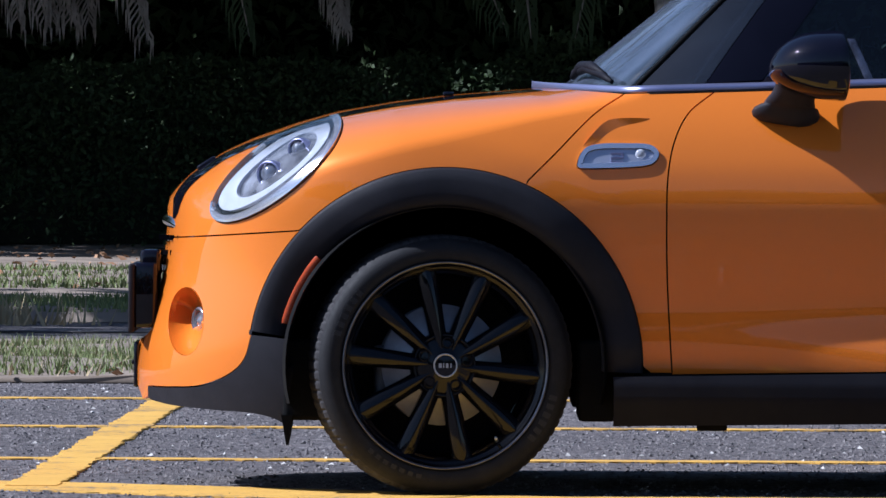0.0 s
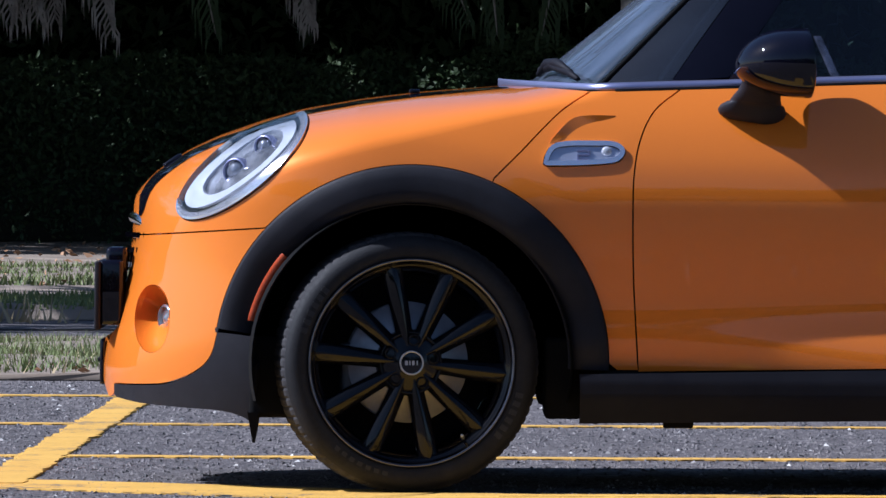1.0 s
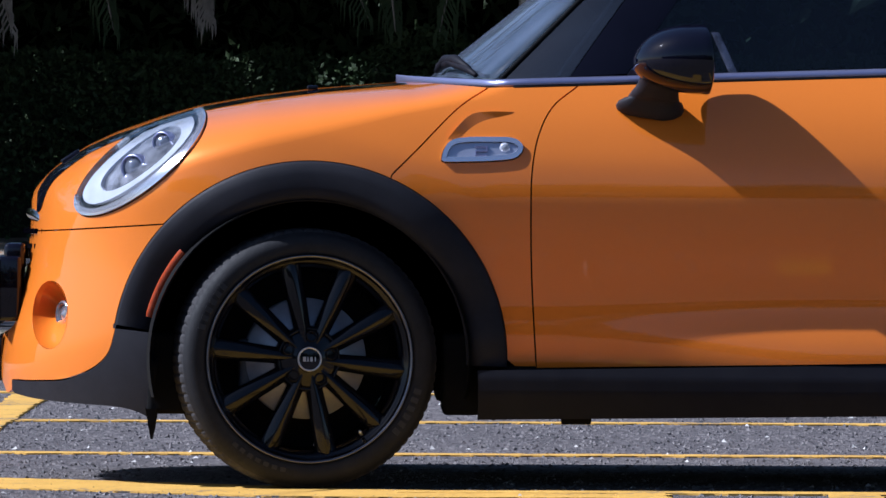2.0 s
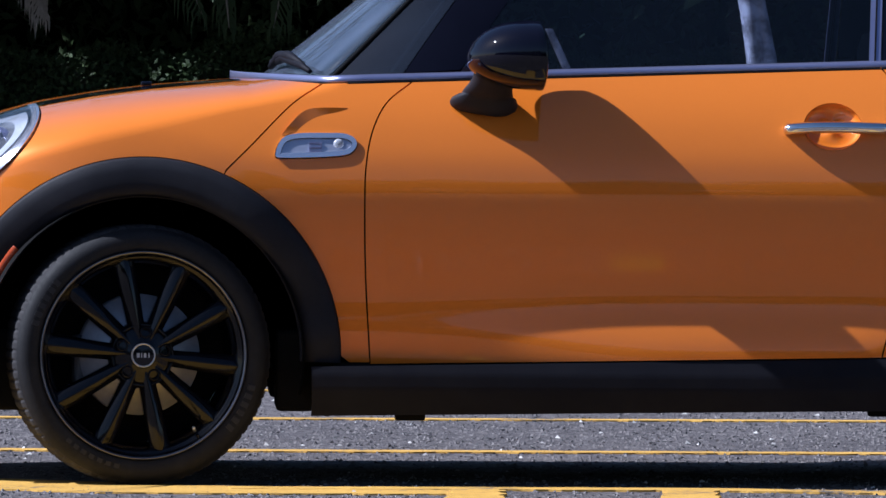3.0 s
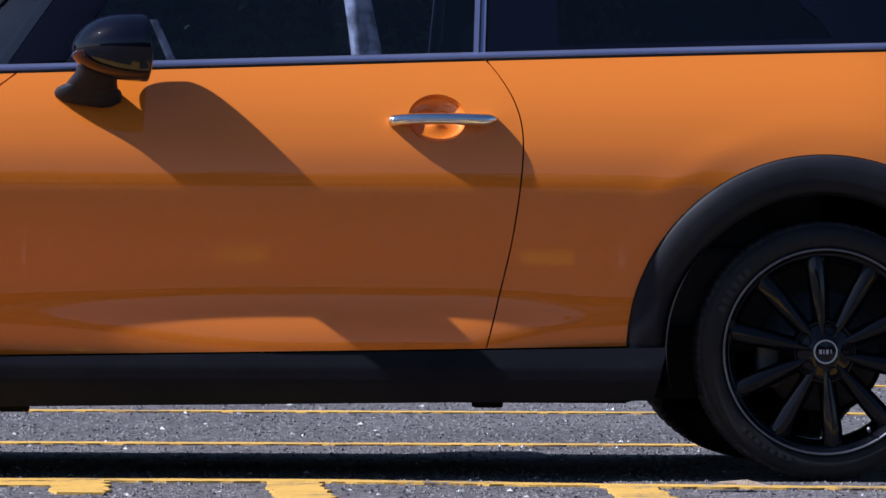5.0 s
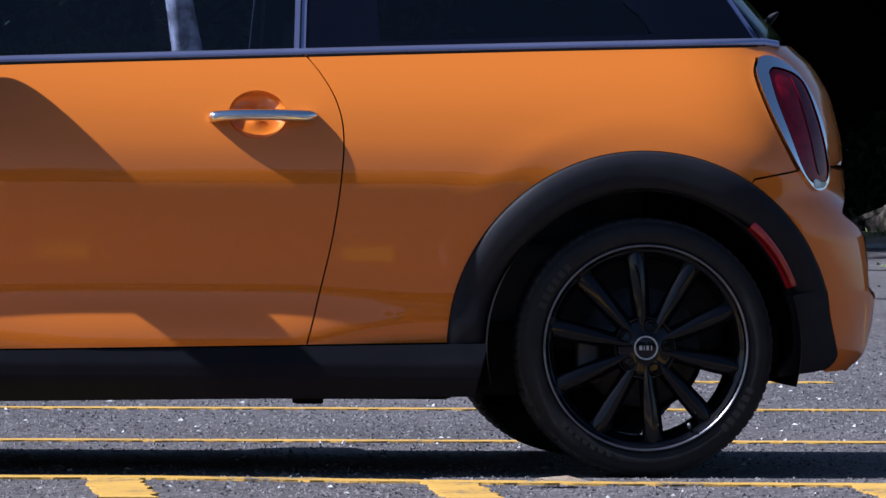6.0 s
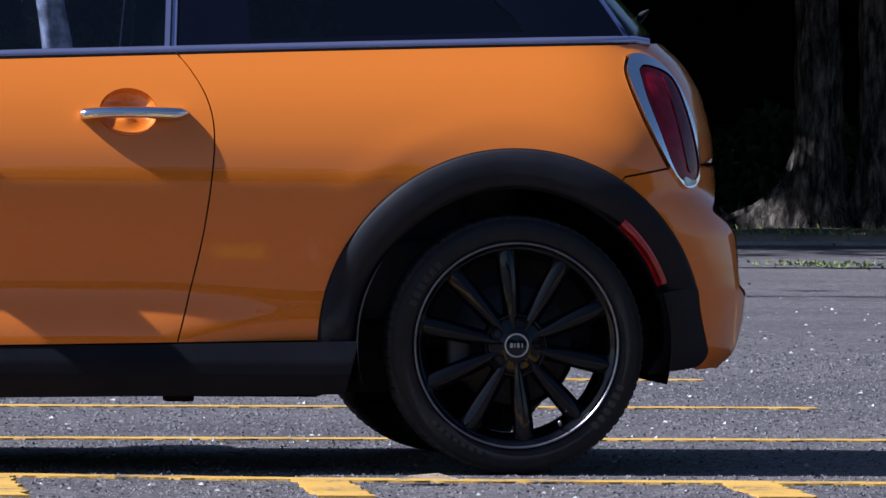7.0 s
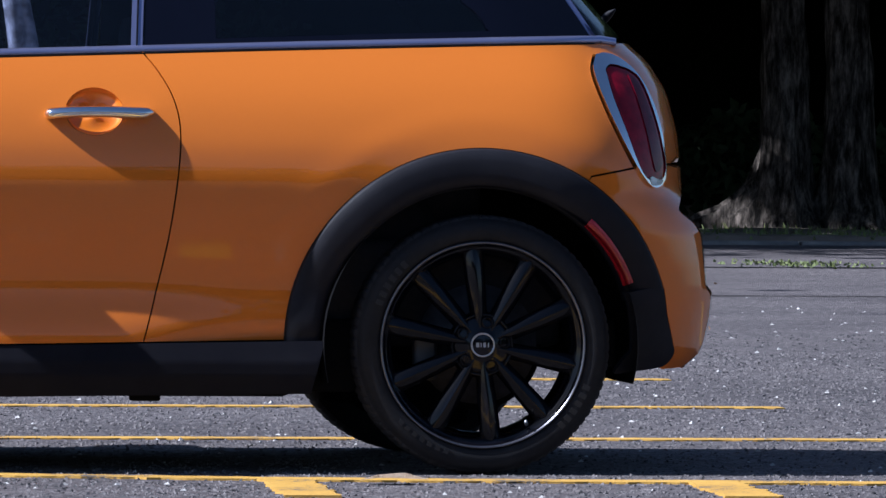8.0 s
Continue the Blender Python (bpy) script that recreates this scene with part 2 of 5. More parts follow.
def stripe(pts, width, lift=0.004, name="parking_line", label="worn yellow painted parking line on asphalt"):
    """A painted band along points (x, y) or (x, y, width), a few mm thick, with ragged edges."""
    bm = bmesh.new()
    L = []
    pts = [(*p, width) if len(p) == 2 else p for p in pts]
    for a, b in zip(pts, pts[1:]):
        n = max(2, int(math.dist(a, b) / 0.03))
        L += [tuple(u + (v - u) * i / n for u, v in zip(a, b)) for i in range(n)]
    L.append(pts[-1])
    rows = []
    for i, p in enumerate(L):
        a, b = L[max(i - 1, 0)], L[min(i + 1, len(L) - 1)]
        d = Vector((b[0] - a[0], b[1] - a[1])).normalized()
        nx, ny = -d.y, d.x
        r = [0.012 * noise.noise((p[0] * 9, p[1] * 9, s)) + 0.010 * random.uniform(-1, 1) for s in (3, 8)]
        w1, w2 = p[2] / 2 + r[0], p[2] / 2 + r[1]
        rows.append([bm.verts.new((p[0] + nx * k, p[1] + ny * k, z)) for k, z in ((w1, 0.0), (w1, lift), (-w2, lift), (-w2, 0.0))])
    for a, b in zip(rows, rows[1:]):
        for j in range(3):
            bm.faces.new((a[j], b[j], b[j + 1], a[j + 1]))
    bm.faces.new(rows[0][::-1])
    bm.faces.new(rows[-1])
    bmesh.ops.recalc_face_normals(bm, faces=bm.faces)
    return tagged(link_mesh(name, bm, LINE, smooth=False), label, "road marking", "parking lines", "structure")


build_ground()
for y0, x0, x1, w in ((2.3, -14, 5.6, 0.13), (4.85, -14, 3.98, 0.13), (7.6, -14, 4.05, 0.13), (14.4, -16, 0.5, 0.13)):
    stripe([(x0, y0 - 0.04), (0.0, y0), (x1, y0 + 0.04)], w)
stripe([(-0.97, 0.45), (-0.86, 7.6)], 0.115, 0.006)
# the wandering near line and the stall lines that run off it
stripe([(-2.6, 0.95, 0.34), (-1.06, 0.55, 0.42), (-0.5, 0.20, 0.50), (0.0, -0.14, 0.48), (0.35, -0.22, 0.34), (0.72, -0.27, 0.20)], 0.4, 0.004)
stripe([(0.2, -0.09), (0.65, -0.07), (1.3, -0.06), (1.92, -0.25), (2.45, -0.345), (3.2, -0.41), (6.5, -0.62)], 0.13, 0.005)
for x in (0.75, 1.235, 1.995, 2.965):
    stripe([(x + 0.015, -0.12 - 0.11 * max(0, x - 0.9)), (x, -0.6), (x - 0.015, -1.2 if x > 1 else -0.8)], 0.12, 0.006)

# ---- the car: body surface ----
YC = 0.85          # centre line of the car
HUB_F, HUB_R, HUB_Z = 0.0, 2.495, 0.303
from mathutils import geometry


def table(xs, ys, blur):
    gx = np.linspace(xs[0] - 0.2, xs[-1] + 0.2, 1200)
    gy = np.interp(gx, xs, ys)
    k = max(1, int(blur / (gx[1] - gx[0])))
    ker = np.hanning(2 * k + 3)
    ker /= ker.sum()
    pad = np.pad(gy, k + 1, mode="edge")
    return gx, np.convolve(pad, ker, mode="valid")


SIDE = table([.10, .20, .26, .31, .36, .41, .46, .52, .60, .68, .76, .84, .90, .96, 1.03], [.085, .056, .028, .024, .040, .060, .064, .053, .037, .027, .036, .065, .097, .138, .19], 0.062)
TUCK = table([.10, .20, .27, .31, .35, .41, .47, .6], [.03, .042, .05, .044, .022, .006, 0, 0], 0.05)
PLAIN = table([.10, .20, .30, .40, .50, .60, .68, .76, .84, .90, .96, 1.03], [.125, .092, .070, .056, .047, .036, .027, .036, .065, .097, .138, .19], 0.065)
HOODTOP = table([-.68, -.649, -.609, -.528, -.46, -.352, -.257, -.121, .014, .217, .45], [.655, .703, .744, .796, .828, .866, .893, .917, .934, .950, .962], 0.02)
ROLL = table([-.66, -.5, -.3, 0, .2, .45], [.24, .20, .15, .12, .085, .05], 0.06)
REARX = table([.1, .2, .252, .276, .306, .36, .42, .436, .50, .56, .588, .617, .66, .80, .90, .97, 1.02], [3.0, 3.03, 3.078, 3.115, 3.130, 3.143, 3.145, 3.126, 3.120, 3.114, 3.094, 3.050, 3.044, 3.037, 3.012, 2.97, 2.91], 0.012)
REARSKIN = table([.1, .2, .28, .42, .50, .57, .62, .66, .80, .90, .97, 1.02], [3.01, 3.06, 3.125, 3.152, 3.142, 3.128, 3.095, 3.052, 3.040, 3.014, 2.971, 2.911], 0.03)
FRONTX = table([.1, .19, .24, .345, .36, .40, .5, .6, .75], [-.70, -.712, -.735, -.735, -.705, -.69, -.675, -.668, -.668], 0.012)

FRONTSKIN = table([.1, .19, .27, .34, .40, .46, .52, .6, .75], [-.735, -.740, -.742, -.732, -.712, -.694, -.680, -.669, -.668], 0.05)


def side_y(x, z):
    """How far the near side's skin lies from the tyre's face plane, at a place along the car and a height."""
    x, z = np.asarray(x, float), np.asarray(z, float)
    s0 = np.interp(z, *SIDE)
    # the flare along the door's foot grows out of a plain tuck
    g0, g1 = np.clip((x - 0.50) / 0.75, 0, 1), np.clip((2.02 - x) / 0.42, 0, 1)
    grow = g0 * g0 * (3 - 2 * g0) * g1 * g1 * (3 - 2 * g1)
    s0 = s0 + (1 - grow * 0.8) * np.interp(z, *TUCK)
    # the bumpers have no such flare
    ends = np.clip((-0.10 - x) / 0.2, 0, 1) + np.clip((x - 2.62) / 0.2, 0, 1)
    s0 = s0 + (np.interp(z, *PLAIN) - s0) * ends
    # flares round the wheel arches
    for hx in (HUB_F, HUB_R):
        r = np.hypot(x - hx, z - HUB_Z)
        k = np.clip((z - 0.54) / 0.20, 0, 1)
        s0 = s0 - 0.002 * np.exp(-((r - 0.520) / 0.036) ** 2) * k * k * (3 - 2 * k)
    tf = np.clip((-0.02 - x) / (-0.02 - np.interp(z, *FRONTSKIN)), 0, 0.99995)
    tr = np.clip((x - 2.45) / (np.interp(z, *REARSKIN) - 2.45), 0, 0.99995)
    p = (1 - tf ** 2.6) ** 0.5 * (1 - tr ** 5.0) ** (1 / 2.2)
    zt = np.interp(x, *HOODTOP)
    rl = np.interp(x, *ROLL)
    s = np.where(x < 0.45, np.clip((z - zt + rl) / rl, 0, 0.99995), 0)
    fade = np.clip((0.45 - x) / 0.2, 0, 1)
    q = (1 - s ** 2.6) ** (1 / 2.25)
    q = q * fade + (1 - fade)
    return YC - (YC - s0) * p * q


def side_normal(x, z):
    e = 0.002
    gx = (side_y(x + e, z) - side_y(x - e, z)) / (2 * e)
    gz = (side_y(x, z + e) - side_y(x, z - e)) / (2 * e)
    n = np.stack([gx, -np.ones_like(gx), gz], -1)
    return n / np.linalg.norm(n, axis=-1, keepdims=True)


def inside(poly, pts):
    P, Q = np.array(poly), np.array(pts)
    res = np.zeros(len(Q), bool)
    j = len(P) - 1
    for i in range(len(P)):
        a, b = P[i], P[j]
        if a[1] != b[1]:
            res ^= ((a[1] > Q[:, 1]) != (b[1] > Q[:, 1])) & (Q[:, 0] < (b[0] - a[0]) * (Q[:, 1] - a[1]) / (b[1] - a[1]) + a[0])
        j = i
    return res


def shrink(poly, d):
    P = np.array(poly)
    area = 0.5 * np.sum(P[:, 0] * np.roll(P[:, 1], -1) - np.roll(P[:, 0], -1) * P[:, 1])
    sgn = 1 if area > 0 else -1
    e = np.roll(P, -1, 0) - np.roll(P, 1, 0)
    l = np.linalg.norm(e, axis=1, keepdims=True)
    n = np.stack([-e[:, 1], e[:, 0]], 1) / np.maximum(l, 1e-9) * sgn
    return P + n * d


def panel(name, outline, material, parent, label="", lift=0.0, gap=0.0018, thick=0.014, step=0.016, holes=(), both=True, join=False, fn=None, edge=0.0015, warp=True):
    """A skin over the body's surface inside a side outline (x, z), with a folded edge; its mirror image sits on the far side."""
    fy = fn or side_y
    P = shrink(outline, gap)
    H = [shrink(h, -gap) for h in holes]
    pts = [tuple(p) for p in P]
    edges = [(i, (i + 1) % len(P)) for i in range(len(P))]
    for h in H:
        k = len(pts)
        pts += [tuple(p) for p in h]
        edges += [(k + i, k + (i + 1) % len(h)) for i in range(len(h))]
    nb = len(pts)
    x0, x1, z0, z1 = P[:, 0].min(), P[:, 0].max(), P[:, 1].min(), P[:, 1].max()
    gx = np.arange(x0 + step / 2, x1, step)
    if warp:
        gx = np.concatenate([gx, [v for v in -0.668 + 0.16 * np.linspace(0.03, 1, 14) ** 2 if x0 < v < x1], [v for v in 3.02 - 0.14 * np.linspace(0.03, 1, 12) ** 2 if x0 < v < x1]])
    cand = []
    for gxi in gx:
        zs = list(np.arange(z0 + step / 2, z1, step))
        if warp and gxi < 0.45:
            zt, rl = np.interp(gxi, *HOODTOP), np.interp(gxi, *ROLL)
            zs = [v for v in zs if v < zt - rl] + list(zt - rl * np.linspace(0.02, 1, 16) ** 2)
        cand += [(gxi, v) for v in zs]
    if cand:
        ok = inside(P, cand)
        for h in H:
            ok &= ~inside(h, cand)
        C = np.array(cand)[ok]
        B = np.array(pts)
        if len(C):
            d = np.sqrt(((C[:, None, :] - B[None]) ** 2).sum(-1)).min(1)
            C = C[d > 0.006]
        pts += [tuple(c) for c in C]
    v2, _, f2, _, _, _ = geometry.delaunay_2d_cdt([Vector(p) for p in pts], edges, [], 1 if not H else 0, 1e-6)
    V = np.array([tuple(v) for v in v2])
    T = np.array([tuple(f) for f in f2])
    mid = V[T].mean(1)
    ok = inside(P, mid)
    for h in H:
        ok &= ~inside(h, mid)
    T = T[ok]
    e1, e2 = V[T[:, 1]] - V[T[:, 0]], V[T[:, 2]] - V[T[:, 0]]
    flip = e1[:, 0] * e2[:, 1] - e1[:, 1] * e2[:, 0] < 0
    T[flip] = T[flip][:, [0, 2, 1]]
    F = T.tolist()
    Y = fy(V[:, 0], V[:, 1])
    if fn is None:
        N = side_normal(V[:, 0], V[:, 1])
    else:
        e = 0.002
        N = np.stack([(fy(V[:, 0] + e, V[:, 1]) - fy(V[:, 0] - e, V[:, 1])) / (2 * e), -np.ones(len(V)), (fy(V[:, 0], V[:, 1] + e) - fy(V[:, 0], V[:, 1] - e)) / (2 * e)], -1)
        N /= np.linalg.norm(N, axis=1, keepdims=True)
    X = np.stack([V[:, 0], Y, V[:, 1]], -1) + N * lift
    # folded edge: the outline again, pushed inwards
    cnt = {}
    for f in F:
        for a, b in ((f[0], f[1]), (f[1], f[2]), (f[2], f[0])):
            cnt[(a, b)] = 1
    rim = [(a, b) for a, b in cnt if (b, a) not in cnt]
    used = sorted({i for e in rim for i in e})
    top = {i: len(X) + k for k, i in enumerate(used)}
    bot = {i: len(X) + len(used) + k for k, i in enumerate(used)}
    allv = np.concatenate([X, X[used], X[used] - N[used] * thick])
    alln = np.concatenate([N, N[used], N[used]])
    out = np.zeros_like(X)
    for a, b in rim:
        d = X[b] - X[a]
        o = np.cross(d, N[a])
        out[a] += o
        out[b] += o
    o = out[used] / np.maximum(np.linalg.norm(out[used], axis=1, keepdims=True), 1e-9)
    alln[len(X):] = np.concatenate([o, o])
    FF = F + [[top[b], top[a], bot[a], bot[b]] for a, b in rim]

    def emit(vs, ns, fs, par):
        me = bpy.data.meshes.new(name)
        me.from_pydata([tuple(map(float, v)) for v in vs], [], fs)
        me.materials.append(material)
        me.polygons.foreach_set("use_smooth", [True] * len(me.polygons))
        me.normals_split_custom_set_from_vertices([tuple(map(float, n)) for n in ns])
        ob = new(name, me)
        ob.parent = par
        if label:
            tagged(ob, label)
        return ob

    mv, mn = allv * [1, -1, 1] + [0, 2 * YC, 0], alln * [1, -1, 1]
    mf = [f[::-1] for f in FF]
    if join:
        k = len(allv)
        return emit(np.concatenate([allv, mv]), np.concatenate([alln, mn]), FF + [[i + k for i in f] for f in mf], parent), None
    a = emit(allv, alln, FF, parent)
    b = emit(mv, mn, mf, parent) if both else None
    return a, b


car = new("car")
tagged(car, "orange compact hatchback with black wheel arches parked on asphalt", "car")

# ---- outlines in side view (x along the car, z up) ----
R_OUT, R_IN = 0.457, 0.364
seam_bumper = smooth_line([(-.668, .588), (-.60, .593), (-.45, .604), (-.338, .612)], 8)
seam_hood = smooth_line([(.190, .731), (.249, .790), (.339, .882), (.411, .932)], 10)
seam_doorf = smooth_line([(.619, .937), (.561, .889), (.528, .824), (.513, .746), (.510, .655), (.513, .498), (.525, .287)], 10)
seam_doorr = smooth_line([(1.709, .980), (1.744, .935), (1.776, .875), (1.791, .805), (1.787, .707), (1.766, .550), (1.734, .406), (1.709, .309)], 10)
sill_top = lambda x: 0.281 + 0.0183 * (x - 0.388)
belt = lambda x: 0.934 + 0.0335 * (x - 0.42) - 0.004 * max(0, x - 1.8) ** 2
beltline = lambda a, b, n=30: [(a + (b - a) * i / n, belt(a + (b - a) * i / n)) for i in range(n + 1)]
sills = lambda a, b, n=20: [(a + (b - a) * i / n, sill_top(a + (b - a) * i / n)) for i in range(n + 1)]
A0 = math.degrees(math.atan2(-.338, .612 - HUB_Z))
A1 = math.degrees(math.atan2(.190, .731 - HUB_Z))
hood_top = straight((.411, .934), (.225, .950), 8) + [(x, float(np.interp(x, *HOODTOP))) for x in np.concatenate([np.linspace(.22, -.5, 36), np.linspace(-.51, -.662, 24)])]
hood_out = joined(seam_bumper, ring(HUB_F, HUB_Z, R_OUT, A0, A1), seam_hood, hood_top, [(-.6665, .66), (-.6672, .62)])

# headlamp: a slanted oval let into the clamshell
def oval(cx, cz, a, b, tilt, n=56, p=2.2):
    c, s = math.cos(radians(tilt)), math.sin(radians(tilt))
    out = []
    for i in range(n):
        t = 2 * math.pi * i / n
        u = a * math.copysign(abs(math.cos(t)) ** (2 / p), math.cos(t))
        v = b * math.copysign(abs(math.sin(t)) ** (2 / p), math.sin(t))
        out.append((cx + u * c - v * s, cz + u * s + v * c))
    return out


LAMP = (-.395, .757)
def under_crest(pts, d):
    return [(x, min(z, float(np.interp(x, *HOODTOP)) - d)) for x, z in pts]


lamp_out = under_crest(oval(*LAMP, .189, .067, 38.5, p=2.05), .012)
lamp_mid = under_crest(oval(-.402, .763, .162, .047, 37.8), .020)
lamp_in = under_crest(oval(-.395, .765, .114, .030, 38), .030)
hood = panel("hood", hood_out, PAINT, car, "orange clamshell hood", holes=[lamp_out], join=True)[0]
SEAM_A = joined(seam_hood, beltline(.412, .619, 8), seam_doorf, [(.476, .287)], ring(HUB_F, HUB_Z, R_OUT, 90, A1, 30))

# side scuttle opening in the front side panel
scut = joined(smooth_line([(.303, .766), (.309, .787), (.325, .807), (.360, .815), (.42, .816), (.462, .815), (.484, .806), (.491, .792), (.483, .776), (.462, .766), (.40, .761), (.32, .759), (.306, .761), (.303, .766)], 5))
panel("front_side_panel", SEAM_A, PAINT, car, holes=[scut])
handle_pocket = oval(1.593, .839, .066, .054, 0, 40, 2.0)
door_out = joined(seam_doorf, sills(.525, 1.709), seam_doorr[::-1], beltline(1.709, .619))
door_near, door_far = panel("door", door_out, PAINT, car, "orange car door", holes=[handle_pocket])
tail_out = joined(smooth_line([(2.772, .978), (2.763, .945), (2.775, .895), (2.805, .819), (2.845, .74), (2.875, .694), (2.903, .668), (2.928, .672), (2.945, .70), (2.943, .76), (2.930, .833), (2.905, .90), (2.875, .945), (2.835, .975), (2.80, .985), (2.775, .981)], 5))
ARQ = math.degrees(math.atan2(2.750 - HUB_R, .696 - HUB_Z))
rear_edge = [(float(np.interp(z, *REARX)) - 0.0008, z) for z in np.linspace(.7265, 1.0, 16)]
quarter_out = joined(seam_doorr, sills(1.709, 2.037, 6), ring(HUB_R, HUB_Z, R_OUT, -90, ARQ, 40), straight((2.752, .697), (2.90, .725), 8), rear_edge, beltline(2.90, 1.709))
panel("rear_quarter", quarter_out, PAINT, car, holes=[tail_out])
# rear bumper
bump_edge = [(float(np.interp(z, *REARX)) - 0.07 * min(1, max(0, (.70 - z) / .08)) - 0.0008, z) for z in np.linspace(.245, .7235, 60)]
rb = joined(straight((2.90, .724), (2.752, .696), 6), ring(HUB_R, HUB_Z, R_OUT, ARQ, 73, 18), smooth_line([(2.934, .436), (2.945, .372), (2.962, .31), (2.968, .285), (2.955, .262), (2.93, .248)], 6), straight((2.94, .243), (3.01, .247), 4), bump_edge)
panel("rear_bumper", rb, PAINT, car, "orange rear bumper corner")
bm = bmesh.new()
rows = []
for x, z in bump_edge:
    y = float(side_y(x, z))
    rows.append([bm.verts.new((x + .07 * min(1, max(0, (.70 - z) / .08)) * (1 - abs(u) ** 1.5), YC + u * (YC - y), z)) for u in np.linspace(-1, 1, 9)])
for p, q in zip(rows, rows[1:]):
    for j in range(8):
        bm.faces.new((p[j], p[j + 1], q[j + 1], q[j]))
bmesh.ops.recalc_face_normals(bm, faces=bm.faces)
part("rear_valance", bm, PAINT, car, "orange centre of the rear bumper")
# front bumper
front_edge = [(float(np.interp(z, *FRONTX)) + 0.0008, z) for z in np.linspace(.588, .205, 46)]
clad_edge = smooth_line([(-.447, .376), (-.466, .312), (-.505, .274), (-.570, .247), (-.64, .240), (-.700, .238)], 8)
fog_hole = oval(-.608, .395, .042, .078, -2, 40, 2.1)
fb = joined(front_edge, straight((-.71, .205), (-.700, .215), 3), straight((-.700, .215), (-.700, .238), 3), clad_edge[::-1], ring(HUB_F, HUB_Z, R_OUT, -80.5, A0, 20), seam_bumper[::-1])
panel("front_bumper", fb, PAINT, car, "orange front bumper", holes=[fog_hole], join=True)


# ---- black cladding ----
def arch(name, hx, a0, a1):
    """Wheel-arch moulding: a ring with a rolled lip that turns into the wheel well."""
    bm = bmesh.new()
    prof = [(R_OUT + 0.001, 0.012), (R_OUT - 0.001, 0.000), (R_OUT - 0.006, -0.006), (R_OUT - 0.03, -0.010), (R_IN + 0.035, -0.012), (R_IN + 0.016, -0.009), (R_IN + 0.006, 0.0), (R_IN, 0.014), (R_IN, 0.07)]
    n = 72
    rows = []
    for i in range(n + 1):
        a = radians(a0 + (a1 - a0) * i / n)
        row = []
        for r, d in prof:
            x, z = hx + r * math.sin(a), HUB_Z + r * math.cos(a)
            base = float(side_y(hx + R_OUT * math.sin(a), HUB_Z + R_OUT * math.cos(a)))
            row.append(bm.verts.new((x, base - 0.006 + d, z)))
        rows.append(row)
    for p, q in zip(rows, rows[1:]):
        for j in range(len(prof) - 1):
            bm.faces.new((p[j], p[j + 1], q[j + 1], q[j]))
    ob = part(name, bm, CLAD, car, "matte black wheel arch moulding")
    far = ob.copy()
    scene.collection.objects.link(far)
    far.matrix_basis = Matrix.Translation((0, 2 * YC, 0)) @ Matrix.Diagonal((1, -1, 1, 1))
    return ob


arch("wheel_arch", HUB_F, -80.5, 92)
arch("wheel_arch", HUB_R, -91.5, 73.5)


low_front = joined(ring(HUB_F, HUB_Z, R_OUT, -81.5, -80.5, 2), clad_edge, [(-.700, .214)], smooth_line([(-.692, .205), (-.635, .196), (-.54, .190), (-.452, .186), (-.40, .176), (-.367, .160)], 6), straight((-.362, .165), (-.352, .30), 6), ring(HUB_F, HUB_Z, R_IN, -92, -81, 6))
panel("bumper_cladding", low_front, CLAD, car, "matte black lower bumper cladding", lift=0.004, warp=False)
low_rear = joined(ring(HUB_R, HUB_Z, R_IN - 0.004, 70, 92, 6), smooth_line([(2.835, .27), (2.815, .236), (2.86, .240), (2.93, .249), (2.955, .262), (2.968, .285), (2.962, .31), (2.945, .372), (2.934, .436)], 6), ring(HUB_R, HUB_Z, R_OUT, 73, 72, 2))
panel("bumper_cladding", low_rear, CLAD, car, "matte black lower bumper cladding", lift=0.003, warp=False)
sill_out = joined(sills(.388, 2.132, 30), straight((2.132, .312), (2.10, .186), 5), straight((2.10, .186), (.389, .163), 30), straight((.389, .163), (.388, .281), 5))
panel("sill", sill_out, SILLP, car, "black plastic sill", fn=lambda x, z: 0.030 + 0.5 * np.clip(.235 - z, 0, 1) ** 1.2 + 0.25 * np.clip(z - .265, 0, 1), warp=False)

# ---- what lies behind the seams ----
inner_side = lambda d: (lambda x, z: side_y(x, z) + d)
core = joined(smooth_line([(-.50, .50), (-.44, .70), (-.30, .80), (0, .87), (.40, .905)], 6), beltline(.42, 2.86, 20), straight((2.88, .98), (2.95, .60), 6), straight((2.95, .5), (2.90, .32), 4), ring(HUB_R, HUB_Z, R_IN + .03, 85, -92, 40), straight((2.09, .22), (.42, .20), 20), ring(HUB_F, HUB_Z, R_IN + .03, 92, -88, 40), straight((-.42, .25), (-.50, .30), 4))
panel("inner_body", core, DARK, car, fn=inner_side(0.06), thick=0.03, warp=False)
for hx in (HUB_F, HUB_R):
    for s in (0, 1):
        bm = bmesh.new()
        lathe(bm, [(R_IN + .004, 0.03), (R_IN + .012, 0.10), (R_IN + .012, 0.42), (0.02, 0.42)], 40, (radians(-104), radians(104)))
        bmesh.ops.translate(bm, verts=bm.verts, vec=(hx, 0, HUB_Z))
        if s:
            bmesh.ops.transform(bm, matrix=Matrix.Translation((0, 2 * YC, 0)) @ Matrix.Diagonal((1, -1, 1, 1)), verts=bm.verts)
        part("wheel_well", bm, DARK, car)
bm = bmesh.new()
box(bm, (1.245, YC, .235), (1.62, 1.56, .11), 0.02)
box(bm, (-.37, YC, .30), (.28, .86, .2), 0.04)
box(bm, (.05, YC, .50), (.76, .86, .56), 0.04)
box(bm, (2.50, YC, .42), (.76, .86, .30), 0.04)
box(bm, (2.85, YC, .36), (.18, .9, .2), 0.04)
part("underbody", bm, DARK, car)
